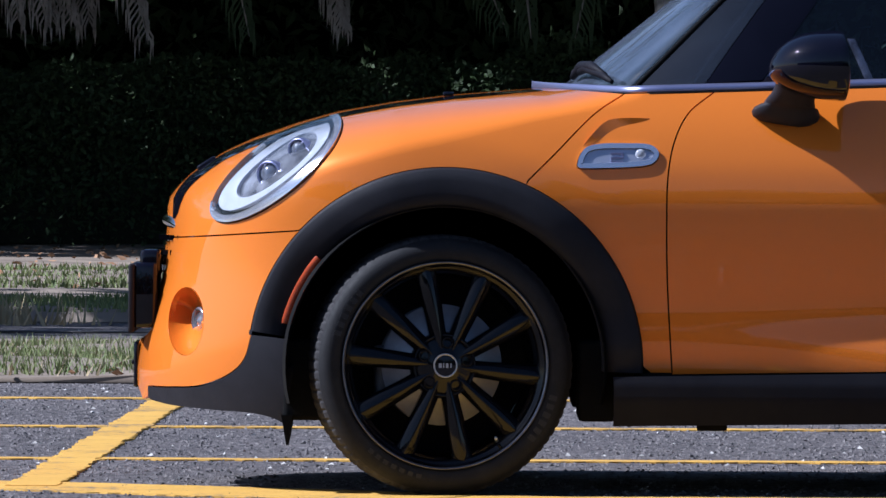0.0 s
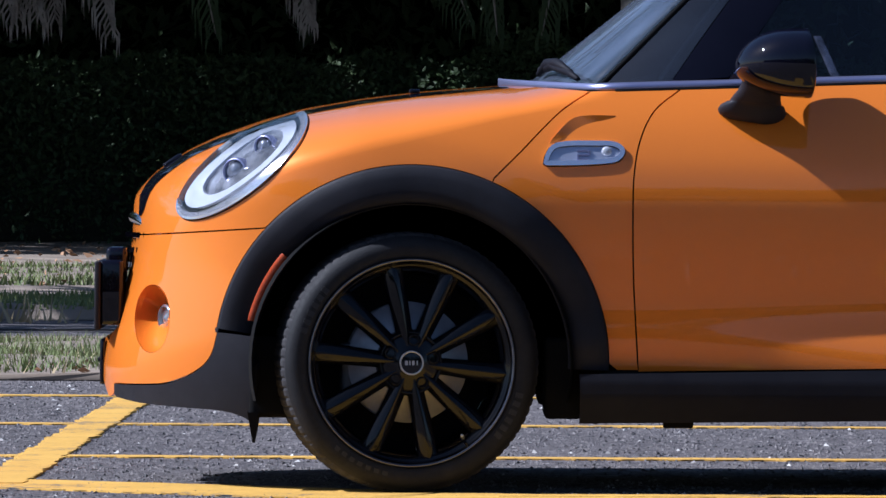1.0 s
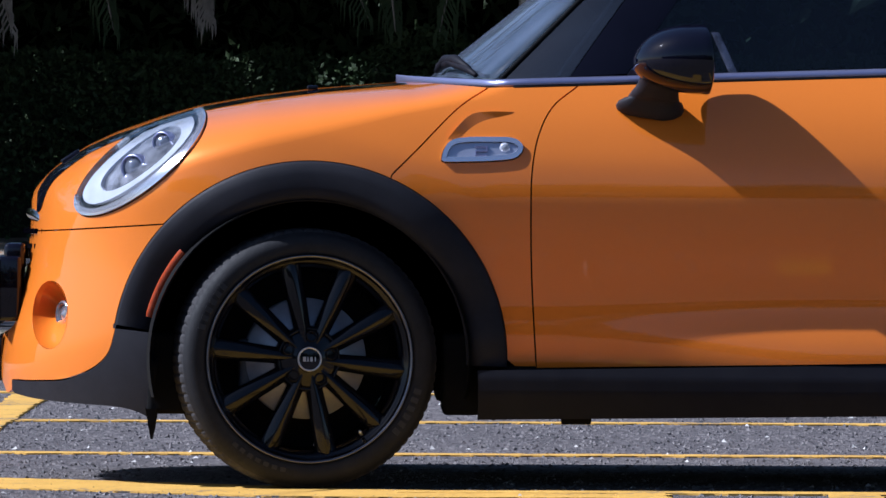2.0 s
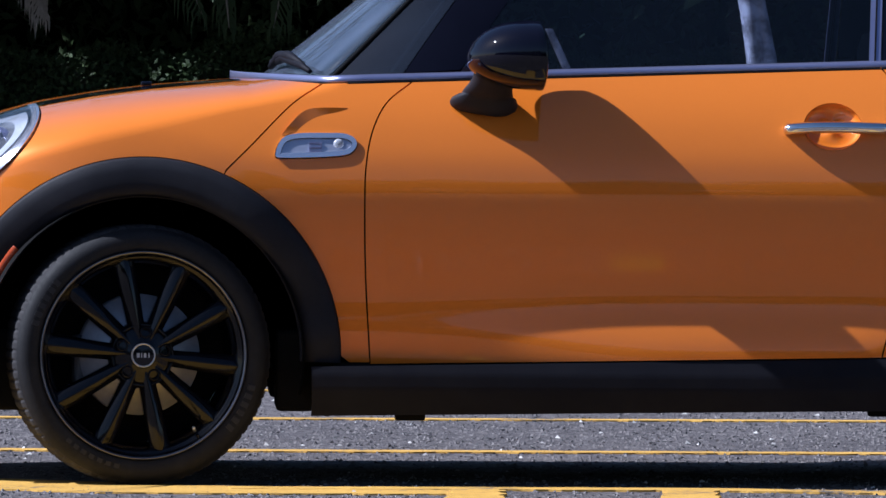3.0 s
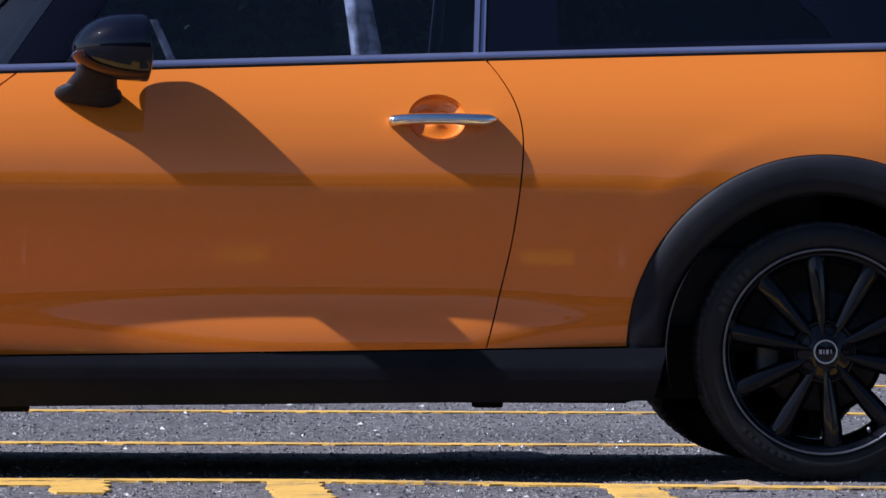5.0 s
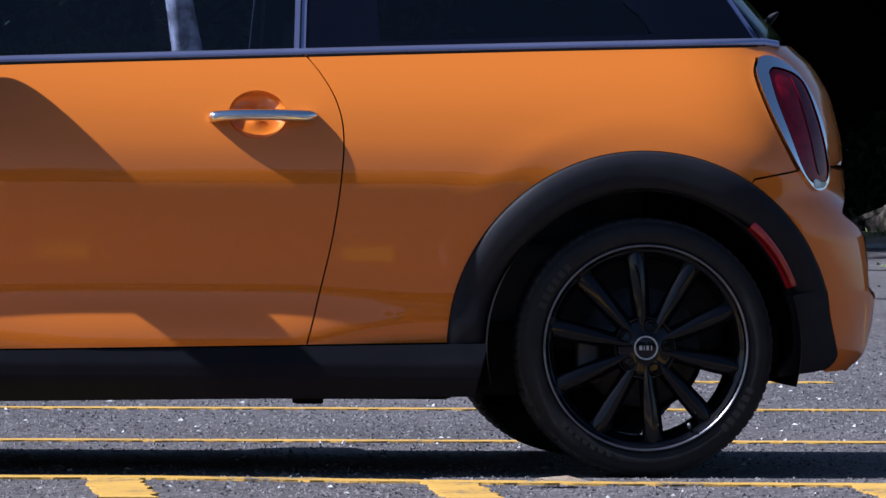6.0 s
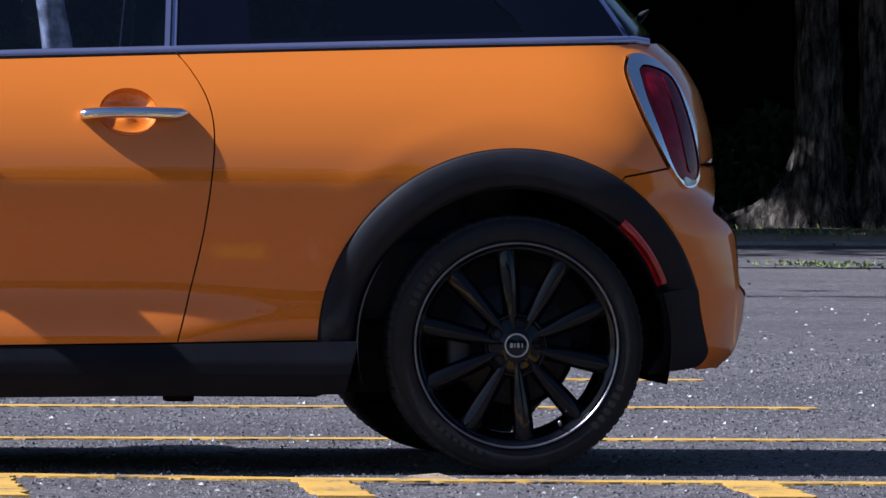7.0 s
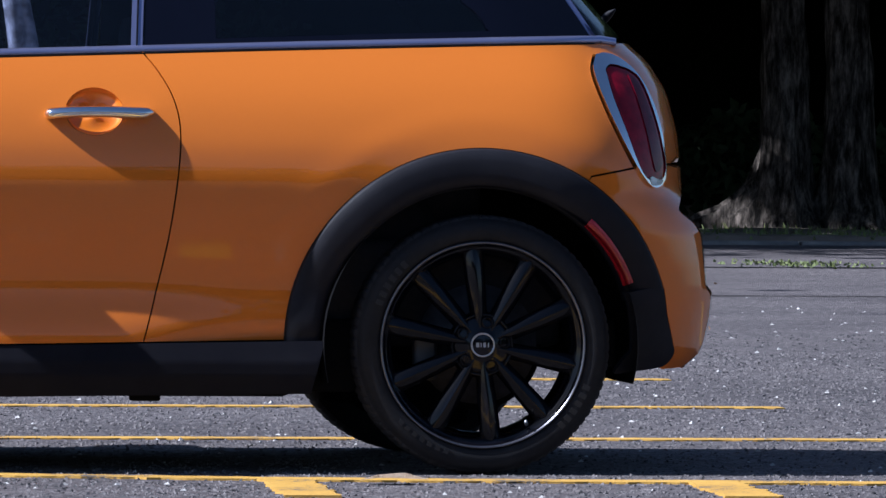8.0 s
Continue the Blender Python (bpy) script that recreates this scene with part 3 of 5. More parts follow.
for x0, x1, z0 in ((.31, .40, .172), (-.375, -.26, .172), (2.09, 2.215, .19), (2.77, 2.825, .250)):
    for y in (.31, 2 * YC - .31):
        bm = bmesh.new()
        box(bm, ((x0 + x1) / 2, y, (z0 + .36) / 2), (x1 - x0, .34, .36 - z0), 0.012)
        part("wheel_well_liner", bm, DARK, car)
for x in (.62, 1.72):
    bm = bmesh.new()
    box(bm, (x, .14, .170 + .013 * (x - .62)), (.07, .05, .034), 0.006)
    part("jack_point", bm, DARK, car)
bm = bmesh.new()
v = [bm.verts.new(p) for p in ((-.378, .10, .185), (-.352, .10, .185), (-.360, .104, .115), (-.366, .104, .115), (-.378, .45, .185), (-.352, .45, .185), (-.360, .42, .13), (-.366, .42, .13))]
for f in ((0, 1, 2, 3), (5, 4, 7, 6), (0, 3, 7, 4), (1, 5, 6, 2)):
    bm.faces.new([v[i] for i in f])
part("air_deflector", bm, DARK, car, smooth=False)


# ---- wheels ----
def build_wheel(hx, turn, spin, far):
    side = -1 if far else 1
    w = new("wheel")
    w.parent = car
    w.matrix_basis = pose(hx + (.005 if hx == HUB_R else .002), 2 * YC - 0.042 if far else 0.042, HUB_Z, 0, 0, turn) @ Matrix.Diagonal((1, side, 1, 1)) @ pose(0, 0, 0, 0, spin, 0)
    # tyre, with cut shoulder blocks
    bm = bmesh.new()
    side = [(.238, .012), (.243, .002), (.252, -.002), (.268, -.004), (.281, .000), (.2885, .006), (.2935, .012)]
    lathe(bm, side, 128)
    lathe(bm, [(.290, .200), (.26, .205), (.235, .195)], 64)
    part("tyre", bm, RUBBER, w, "worn black rubber tyre")
    bm = bmesh.new()
    rows = lathe(bm, [(.2935, .012), (.2975, .017), (.3002, .024), (.3016, .036), (.3025, .055), (.3027, .10), (.3025, .150), (.301, .175), (.297, .188), (.290, .200)], 320)
    for i, row in enumerate(rows):
        if i % 4 == 0:
            for j in range(1, 9):
                v = row[j]
                k = 1 - 0.0026 / Vector((v.co.x, 0, v.co.z)).length
                v.co.x, v.co.z = v.co.x * k, v.co.z * k
        for j in (4, 6):
            row[j].co.x, row[j].co.z = row[j].co.x * .9995, row[j].co.z * .9995
    part("tread", bm, TREAD, w, "tread blocks in a grey lightened as if sunlit", smooth=False)
    # print on the sidewall as plain bars
    for a0, cnt in ((-62, 6), (118, 6), (205, 7)):
        for k in range(cnt):
            a = radians(a0 + k * 4.6)
            bm = bmesh.new()
            box(bm, (0, -0.0035, .262), (.012, .003, .017 if a0 != 205 else .010), 0.0)
            bmesh.ops.rotate(bm, verts=bm.verts, cent=(0, 0, 0), matrix=Matrix.Rotation(a, 3, "Y"))
            part("sidewall_print", bm, SCUFF, w, smooth=False)
    # rim
    bm = bmesh.new()
    lathe(bm, [(.2395, .010), (.2405, .001), (.2385, -.003), (.2355, -.001), (.2335, .004), (.226, .010), (.219, .016), (.212, .030), (.207, .060), (.205, .12), (.215, .185)], 128)
    part("rim", bm, RIMB, w, "gloss black alloy rim")
    # paler ring on the black rim, painted as the sun's glint along its lip
    bm = bmesh.new()
    lathe(bm, [(.2412, .002), (.2405, -.0022), (.2390, -.0040), (.2374, -.0036), (.2345, .0005)], 128)
    part("rim_edge", bm, RIMGLINT, w, "pale rim edge, sun glint put into its colour")
    # ten spokes, half-round in section
    for k in range(10):
        bm = bmesh.new()
        rings = []
        for r, hw, d0, d1 in ((.030, .0160, .012, .056), (.065, .0190, .008, .050), (.12, .0215, .003, .042), (.18, .0235, .003, .040), (.214, .0245, .008, .044), (.230, .030, .014, .050)):
            ringv = []
            for u, d in ((-1, d1), (-1, d0 + .019), (-.8, d0 + .013), (-.14, d0 + .0012), (0, d0), (.14, d0 + .0012), (.8, d0 + .013), (1, d0 + .019), (1, d1)):
                ringv.append(bm.verts.new((u * hw, d, r)))
            rings.append(ringv)
        for p, q in zip(rings, rings[1:]):
            for j in range(len(p) - 1):
                bm.faces.new((p[j], p[j + 1], q[j + 1], q[j]))
            bm.faces.new((p[-1], p[0], q[0], q[-1]))
        bmesh.ops.rotate(bm, verts=bm.verts, cent=(0, 0, 0), matrix=Matrix.Rotation(radians(36 * k), 3, "Y"))
        part("spoke", bm, RIMB, w)
    bm = bmesh.new()
    lathe(bm, [(.0, .030), (.055, .030), (.066, .022), (.072, .012), (.070, .040), (.070, .085)][1:], 48)
    lathe(bm, [(.030, .006), (.040, .012), (.056, .014), (.074, .022), (.078, .05)], 48)
    part("hub", bm, RIMB, w)
    for k in range(5):
        a = radians(72 * k + 18)
        bm = bmesh.new()
        lathe(bm, [(.0135, .020), (.0132, .010), (.0115, .0075), (.0105, .0085), (.0095, .016), (.001, .017)], 18)
        bmesh.ops.translate(bm, verts=bm.verts, vec=(.053 * math.sin(a), 0, .053 * math.cos(a)))
        part("wheel_bolt", bm, RIMB, w)
    bm = bmesh.new()
    lathe(bm, [(.0285, .006), (.0285, .001), (.0268, -.001), (.0245, .001)], 40)
    part("cap_ring", bm, BADGE, w, "bright ring of the hub cap")
    bm = bmesh.new()
    lathe(bm, [(.0255, .002), (.018, .0005), (.0005, -.0005)], 40)
    part("hub_cap", bm, GLOSS, w, "black hub cap with a grey emblem")
    back = Matrix.Rotation(radians(-spin), 3, "Y")
    for x, wd in ((-.0125, .007), (-.0045, .0026), (.0035, .006), (.0125, .0026)):
        bm = bmesh.new()
        box(bm, (x, -.0012, 0), (wd, .0016, .0105), 0.0)
        bmesh.ops.rotate(bm, verts=bm.verts, cent=(0, 0, 0), matrix=back)
        part("emblem", bm, BADGE, w, smooth=False)
    # brake disc and caliper
    bm = bmesh.new()
    lathe(bm, [(.060, .058 + .05 * (hx > 1)), (.075, .058 + .05 * (hx > 1)), (.080, .064 + .05 * (hx > 1)), (.140, .064 + .05 * (hx > 1)), (.140, .125)], 64)
    part("brake_disc", bm, STEEL if hx == HUB_F else DRUM, w, "grey steel brake disc")
    bm = bmesh.new()
    lathe(bm, [(.205 if hx == HUB_F else .155, .135), (.01, .135)], 48)
    if hx == HUB_R:
        box(bm, (-.13, .30, -.06), (.22, .2, .26), 0.03)
    part("back_plate", bm, DARK, w)
    bm = bmesh.new()
    box(bm, (-.125, .10, -.02), (.055, .06, .13), 0.012)
    bmesh.ops.rotate(bm, verts=bm.verts, cent=(0, 0, 0), matrix=back)
    part("brake_caliper", bm, mat("caliper_grey", (.05, .05, .055), (.09, .09, .095), 20, .5) if not bpy.data.materials.get("caliper_grey") else bpy.data.materials["caliper_grey"], w)
    bm = bmesh.new()
    tube(bm, [(.085, .012, -.195), (.082, -.002, -.186)], [.004, .0035], 8)
    part("valve", bm, BADGE, w)
    return w


build_wheel(HUB_F, 8.0, -11.5, False)
build_wheel(HUB_R, 0.0, -6.0, False)
build_wheel(HUB_F, 8.0, 10.0, True)
build_wheel(HUB_R, 0.0, 4.0, True)


# ---- lamps, badges and trim on the skin ----
def mirrored(ob, name=None):
    """The same part on the far side of the car."""
    far = ob.copy()
    scene.collection.objects.link(far)
    far.matrix_basis = Matrix.Translation((0, 2 * YC, 0)) @ Matrix.Diagonal((1, -1, 1, 1)) @ ob.matrix_basis
    return far


def sink(d):
    return lambda x, z: side_y(x, z) + d


frame_n, frame_f = panel("headlamp", lamp_out, LAMPRING, car, "oval headlamp with a chrome surround and white ring", lift=0.006, holes=[shrink(lamp_mid, -.008)], step=0.012)
panel("daytime_ring", lamp_mid, WHITEP, frame_n, "white light ring", lift=-0.002, holes=[lamp_in], step=0.012, both=False)
panel("reflector", shrink(lamp_in, -.004), REFLECTOR, frame_n, "bright lamp reflector", step=0.012, both=False, fn=sink(0.024))
panel("lamp_bowl", shrink(lamp_out, .004), DARK, frame_n, step=0.014, both=False, fn=sink(0.055))
ci = panel("lamp_cover", shrink(lamp_out, .006), CLEAR, frame_n, "clear lamp cover", lift=0.009, step=0.010, both=False)[0]
ci.visible_shadow = False
for cx, cz, r in ((-.418, .742, .026), (-.350, .800, .022)):
    y0 = float(side_y(cx, cz))
    bm = bmesh.new()
    lathe(bm, [(r * 1.25, .035), (r * 1.22, .012), (r * 1.05, .008), (r, .020)], 32)
    bmesh.ops.transform(bm, matrix=Matrix.Translation((cx, y0, cz)) @ Matrix.Rotation(radians(-28), 4, "Z"), verts=bm.verts)
    part("lamp_bezel", bm, SATIN, frame_n)
    bm = bmesh.new()
    lathe(bm, [(r, .022), (r * .8, .012), (r * .5, .006), (r * .02, .003)], 28)
    bmesh.ops.transform(bm, matrix=Matrix.Translation((cx, y0, cz)) @ Matrix.Rotation(radians(-28), 4, "Z"), verts=bm.verts)
    part("projector_lens", bm, LENSBALL, frame_n, "round projector lens")
panel("daytime_ring", lamp_mid, WHITEP, frame_f, lift=0.0, step=0.02, both=False, fn=lambda x, z: 2 * YC - side_y(x, z) - 0.002)
# side scuttle: bright frame, blue-grey grille, round repeater
sc_in = shrink(scut, .011)
s_n, s_f = panel("side_scuttle", scut, LAMPRING, car, "chrome-framed side vent with indicator lamp", lift=0.007, gap=0, holes=[sc_in], step=0.01)
panel("vent_panel", shrink(scut, .010), VENT, s_n, "satin blue-grey vent panel", step=0.01, both=False, lift=0.001)
for dx, dz, w, h in ((.395, .795, .030, .005), (.408, .790, .005, .012), (.395, .785, .030, .005), (.383, .780, .005, .010), (.395, .776, .030, .005)):
    bm = bmesh.new()
    box(bm, (dx, float(side_y(dx, dz)) - .0035, dz), (w, .004, h), 0.001)
    part("badge_stroke", bm, SATIN, s_n, smooth=False)
bm = bmesh.new()
lathe(bm, [(.0125, .004), (.012, -.002), (.007, -.0045), (.001, -.005)], 24)
bmesh.ops.translate(bm, verts=bm.verts, vec=(.449, float(side_y(.449, .793)) - .001, .793))
part("indicator_lamp", bm, WHITEP, s_n, "clear indicator lamp")
# pressed crease above the vent
bm = bmesh.new()
cr = smooth_line([(.318, .813), (.345, .840), (.375, .866), (.41, .874), (.47, .876)], 8)
wd = [.002 + .016 * math.sin(math.pi * min(1, i / (len(cr) - 1) * 1.0)) ** 0.8 for i in range(len(cr))]
rows = []
for (x, z), w in zip(cr, wd):
    y = float(side_y(x, z))
    h = .007 * min(1, w / .012)
    rows.append([bm.verts.new((x - .30 * w, y + .0005, z + w * .2)), bm.verts.new((x - .28 * w, y - h, z + w * .18)), bm.verts.new((x + .7 * w, float(side_y(x + .7 * w, z - w)) + .0005, z - w))])
for p, q in zip(rows, rows[1:]):
    for j in range(2):
        bm.faces.new((p[j], p[j + 1], q[j + 1], q[j]))
bmesh.ops.recalc_face_normals(bm, faces=bm.faces)
cre = part("pressed_crease", bm, PAINT, car, smooth=False)
mirrored(cre)


# door handles in their round pockets
def bowl(cx, cz, a, b, depth, material, parent, name, tilt=0.0, axis=(0, 1, 0)):
    bm = bmesh.new()
    rows = []
    for k in range(9):
        t = k / 8
        s, d = math.cos(t * math.pi / 2) ** 0.6 if k < 8 else 0.02, depth * math.sin(t * math.pi / 2)
        row = []
        for i in range(40):
            g = 2 * math.pi * i / 40
            x, z = cx + a * s * math.cos(g), cz + b * s * math.sin(g)
            y = float(side_y(cx + a * math.cos(g), cz + b * math.sin(g)))
            row.append(bm.verts.new((x + axis[0] * d, y + axis[1] * d, z)))
        rows.append(row)
    for p, q in zip(rows, rows[1:]):
        for i in range(40):
            bm.faces.new((p[i], p[(i + 1) % 40], q[(i + 1) % 40], q[i]))
    bm.faces.new(rows[-1])
    return part(name, bm, material, parent)


b = bowl(1.593, .839, .067, .055, .026, PAINT, door_near, "handle_recess")
m = mirrored(b)
m.parent = door_far
bm = bmesh.new()
hl = smooth_line([(1.477, .062, .833), (1.492, .046, .834), (1.55, .036, .8375), (1.62, .036, .838), (1.70, .046, .836), (1.730, .064, .838)], 8)
rows = []
for i, p in enumerate(hl):
    t = i / (len(hl) - 1)
    w = (.012 + .004 * max(0, t - .5)) * (1 - abs(2 * t - 1) ** 5) ** 0.5 + .002
    rows.append([bm.verts.new((p[0], p[1] + .022 * math.cos(g), p[2] + w * math.sin(g))) for g in np.linspace(0, 2 * math.pi, 16, endpoint=False)])
for p, q in zip(rows, rows[1:]):
    for j in range(16):
        bm.faces.new((p[j], q[j], q[(j + 1) % 16], p[(j + 1) % 16]))
bm.faces.new(rows[0])
bm.faces.new(rows[-1][::-1])
bmesh.ops.recalc_face_normals(bm, faces=bm.faces)
hd = part("door_handle", bm, CHROME, door_near, "chrome door handle")
m = mirrored(hd)
m.parent = door_far


# markers in the arches
def marker(hx, a0, a1, material, label):
    bm = bmesh.new()
    rows = []
    for i in range(25):
        t = i / 24
        a = radians(a0 + (a1 - a0) * t)
        base = float(side_y(hx + R_OUT * math.sin(a), HUB_Z + R_OUT * math.cos(a)))
        e = math.sin(math.pi * min(1, max(0, t * 8 if t < .0625 else (1 - t) * 8 if t > .9375 else .5)))
        row = []
        for r, d in ((R_IN + .003, -.004), (R_IN + .005, -.0165), (R_IN + .014, -.0225), (R_IN + .026, -.0240), (R_IN + .028, -.017)):
            row.append(bm.verts.new((hx + r * math.sin(a), base + d + .004 * (1 - e), HUB_Z + r * math.cos(a))))
        rows.append(row)
    for p, q in zip(rows, rows[1:]):
        for j in range(4):
            bm.faces.new((p[j], p[j + 1], q[j + 1], q[j]))
    bmesh.ops.recalc_face_normals(bm, faces=bm.faces)
    mirrored(part("side_marker", bm, material, car, label))


marker(HUB_F, -50, -76, AMBER, "amber side reflector")
marker(HUB_R, 41, 68, REDM, "red side reflector")

# tail lamp
tail_mid = joined(smooth_line([(2.799, .942), (2.812, .88), (2.840, .80), (2.864, .735), (2.884, .699), (2.906, .688), (2.930, .696), (2.935, .735), (2.914, .833), (2.886, .912), (2.860, .938), (2.826, .950)], 5) + smooth_line([(2.826, .950), (2.808, .951), (2.799, .942)], 4)[1:])
t_n, t_f = panel("tail_lamp", tail_out, CHROME, car, "upright red tail lamp in a chrome surround", lift=0.008, gap=0.0035, holes=[tail_mid], step=0.012)
lens_n, lens_f = panel("tail_lens", tail_mid, LENSR, t_n, "red lamp lens", lift=0.005, gap=0, step=0.012)
lens_f.parent = t_f
tail_dark = joined(smooth_line([(2.852, .932), (2.868, .885), (2.889, .80), (2.903, .735), (2.912, .708), (2.926, .715), (2.927, .745), (2.907, .833), (2.882, .905), (2.862, .930)], 4))
panel("tail_core", tail_dark, LENSD, t_n, "dark red lamp core", lift=0.0075, gap=0, step=0.012, both=False)
panel("reversing_lens", joined(smooth_line([(2.893, .694), (2.900, .676), (2.922, .677), (2.930, .688), (2.915, .690), (2.900, .697)], 4)), REFLECTOR, t_n, "clear reversing lamp", lift=0.009, gap=0, step=0.01, both=False)

# fog lamp pocket
f = bowl(-.608, .395, .043, .079, .05, PAINT, car, "fog_lamp_recess", axis=(.75, .65, 0))
mirrored(f)
bm = bmesh.new()
lathe(bm, [(.034, .02), (.034, 0), (.030, -.004), (.026, .002), (.02, .004), (.001, -.004)], 28)
bmesh.ops.transform(bm, matrix=Matrix.Translation((-.580, .455, .394)) @ Matrix.Rotation(radians(-62), 4, "Z"), verts=bm.verts)
mirrored(part("fog_lamp", bm, REFLECTOR, car, "small round fog lamp"))

# grille, plate holder and lower intake at the nose
bm = bmesh.new()
pts = []
for i in range(64):
    a = 2 * math.pi * i / 64
    yy, zz = .36 * math.copysign(abs(math.cos(a)) ** .7, math.cos(a)), .115 * math.copysign(abs(math.sin(a)) ** .8, math.sin(a))
    pts.append((-.666 + .10 * (abs(yy) / .36) ** 2.2 - .012 * max(0, -zz / .115), YC + yy, .515 + zz))
rows = [[bm.verts.new((p[0] + .015 * math.cos(g), p[1], p[2] + .013 * math.sin(g))) for g in np.linspace(0, 2 * math.pi, 8, endpoint=False)] for p in pts]
for i in range(64):
    for j in range(8):
        bm.faces.new((rows[i][j], rows[(i + 1) % 64][j], rows[(i + 1) % 64][(j + 1) % 8], rows[i][(j + 1) % 8]))
bmesh.ops.recalc_face_normals(bm, faces=bm.faces)
grille = part("grille", bm, CHROME, car, "chrome-ringed front grille")
bm = bmesh.new()
c0 = bm.verts.new((-.668, YC, .515))
vs = [bm.verts.new((p[0] + .004, p[1], p[2])) for p in pts]
for i in range(64):
    bm.faces.new((c0, vs[(i + 1) % 64], vs[i]))
part("grille_backing", bm, GLOSS, grille)
for k in range(5):
    bm = bmesh.new()
    z = .445 + .036 * k
    for y0, y1 in zip(np.linspace(.56, 1.10, 12), np.linspace(.56, 1.10, 12)[1:]):
        ym = (y0 + y1) / 2
        x = -.680 + .10 * (abs(ym - YC) / .36) ** 2.2
        box(bm, (x, ym, z), (.012, (y1 - y0) + .001, .012), 0)
    part("grille_bar", bm, CHROME if k == 2 else GLOSS, grille, smooth=False)
bm = bmesh.new()
box(bm, (-.744, YC, .445), (.014, .52, .162), 0.004)
holder = part("plate_holder", bm, CLAD, car, "black number plate holder")
bm = bmesh.new()
box(bm, (-.712, YC, .452), (.060, .50, .155), 0.012)
box(bm, (-.700, YC, .53), (.05, .46, .06), 0.012)
part("plate_bracket", bm, GLOSS, holder)
bm = bmesh.new()
box(bm, (-.735, YC, .285), (.014, .26, .108), 0.006)
intake = part("lower_intake", bm, GLOSS, car, "black lower air intake")
bm = bmesh.new()
box(bm, (-.7445, YC, .290), (.006, .24, .010), 0.002)
part("intake_bar", bm, CLAD, intake)

# hood stripes, scoop and washer jets
def hood_point(x, y):
    lo, hi = .5, float(np.interp(x, *HOODTOP)) - 1e-5
    for _ in range(40):
        mid = (lo + hi) / 2
        if float(side_y(x, mid)) < y:
            lo = mid
        else:
            hi = mid
    return (lo + hi) / 2


for s in (1, -1):
    bm = bmesh.new()
    rows = []
    for x in np.concatenate([np.linspace(-.648, -.5, 22), np.linspace(-.49, .225, 40)]):
        rows.append([])
        for y in np.linspace(.42, .54, 6) + .19 * min(1, max(0, (-.40 - x) / .22)):
            y = max(y, float(side_y(x, .62)) + .012)
            yy = y if s > 0 else 2 * YC - y
            z = hood_point(x, y)
            n = side_normal(np.array([x]), np.array([z]))[0]
            rows[-1].append(bm.verts.new((x + n[0] * .0015, yy + n[1] * .0015 * s, z + n[2] * .0015)))
    for p, q in zip(rows, rows[1:]):
        for j in range(5):
            bm.faces.new((p[j], q[j], q[j + 1], p[j + 1]) if s < 0 else (p[j], p[j + 1], q[j + 1], q[j]))
    bmesh.ops.recalc_face_normals(bm, faces=bm.faces)
    part("hood_stripe", bm, GLOSS, hood, "gloss black hood stripe")
bm = bmesh.new()
box(bm, (-.575, YC, .762), (.05, .30, .016), 0.005, None)
bmesh.ops.rotate(bm, verts=bm.verts, cent=(-.575, YC, .772), matrix=Matrix.Rotation(radians(-33), 3, "Y"))
part("hood_scoop", bm, GLOSS, hood, "black hood scoop")
for y in (.55, 1.15):
    bm = bmesh.new()
    z = hood_point(.0, min(y, 2 * YC - y))
    box(bm, (.005, y, z + .006), (.026, .014, .012), 0.004)
    part("washer_jet", bm, GLOSS, hood)

# ---- greenhouse ----
win_y = lambda x, z: .140 + .024 * (x - .7) + .42 * (z - .943 - .0335 * (x - .7)) + .08 * np.clip((x - 2.45) / .4, 0, 1) ** 2
line_at = lambda x0, z0, x1, z1: (lambda z: x0 + (x1 - x0) * (z - z0) / (z1 - z0))
ap_front = line_at(.420, .935, .635, 1.152)
ap_rear = line_at(.727, .956, .864, 1.153)
ROOFZ = 1.355
up = lambda fn, z0, z1=ROOFZ, n=14: [(fn(z0 + (z1 - z0) * i / n), z0 + (z1 - z0) * i / n) for i in range(n + 1)]
ap_y = lambda x, z: win_y(x, z) + .62 * np.clip(ap_rear(z) - x, 0, 1) ** 1.7
ap_mid = lambda z: ap_front(z) + (.56 - .10 * (z - .95) / .2) * (ap_rear(z) - ap_front(z))
ap = joined(up(ap_mid, .957), up(ap_rear, .966)[::-1], straight((ap_rear(.966), .966), (ap_mid(.957), .957), 6))
panel("a_pillar", ap, PILLAR, car, "gloss black windscreen pillar", fn=ap_y, warp=False, gap=.001)
# front half of the pillar, split off to carry a painted sky reflection
ap = joined(up(ap_front, .950), up(ap_mid, .957)[::-1], straight((ap_mid(.957), .957), (ap_front(.950), .950), 6))
panel("pillar_sheen", ap, PILLARSHEEN, car, "pillar front with a bluish sky reflection put into its colour", fn=ap_y, warp=False, gap=.001, thick=.004)
bm = bmesh.new()
tube(bm, [(ap_front(z) + .006, float(ap_y(ap_front(z), z)) - .004, z) for z in np.linspace(.950, ROOFZ, 12)], [.0055] * 12, 8)
mirrored(part("windscreen_seal", bm, DARK, car, "black rubber windscreen seal"))
bl = lambda x: belt(x) + .014
b_line = lambda z: 1.683 + .06 * (z - .98)
fw = joined(straight((ap_rear(.962), bl(.73)), (1.668, bl(1.668)), 20), up(b_line, bl(1.67)), straight((b_line(ROOFZ), ROOFZ), (ap_rear(ROOFZ), ROOFZ), 16), up(ap_rear, .966)[::-1])
w1, w2 = panel("door_window", fw, WINDOW, car, "dark tinted door window", fn=lambda x, z: win_y(x, z) + .004, warp=False, gap=.0005, thick=.004)
bp = joined(up(lambda z: b_line(z) + .001, bl(1.68)), up(lambda z: b_line(z) + .028, bl(1.71))[::-1])
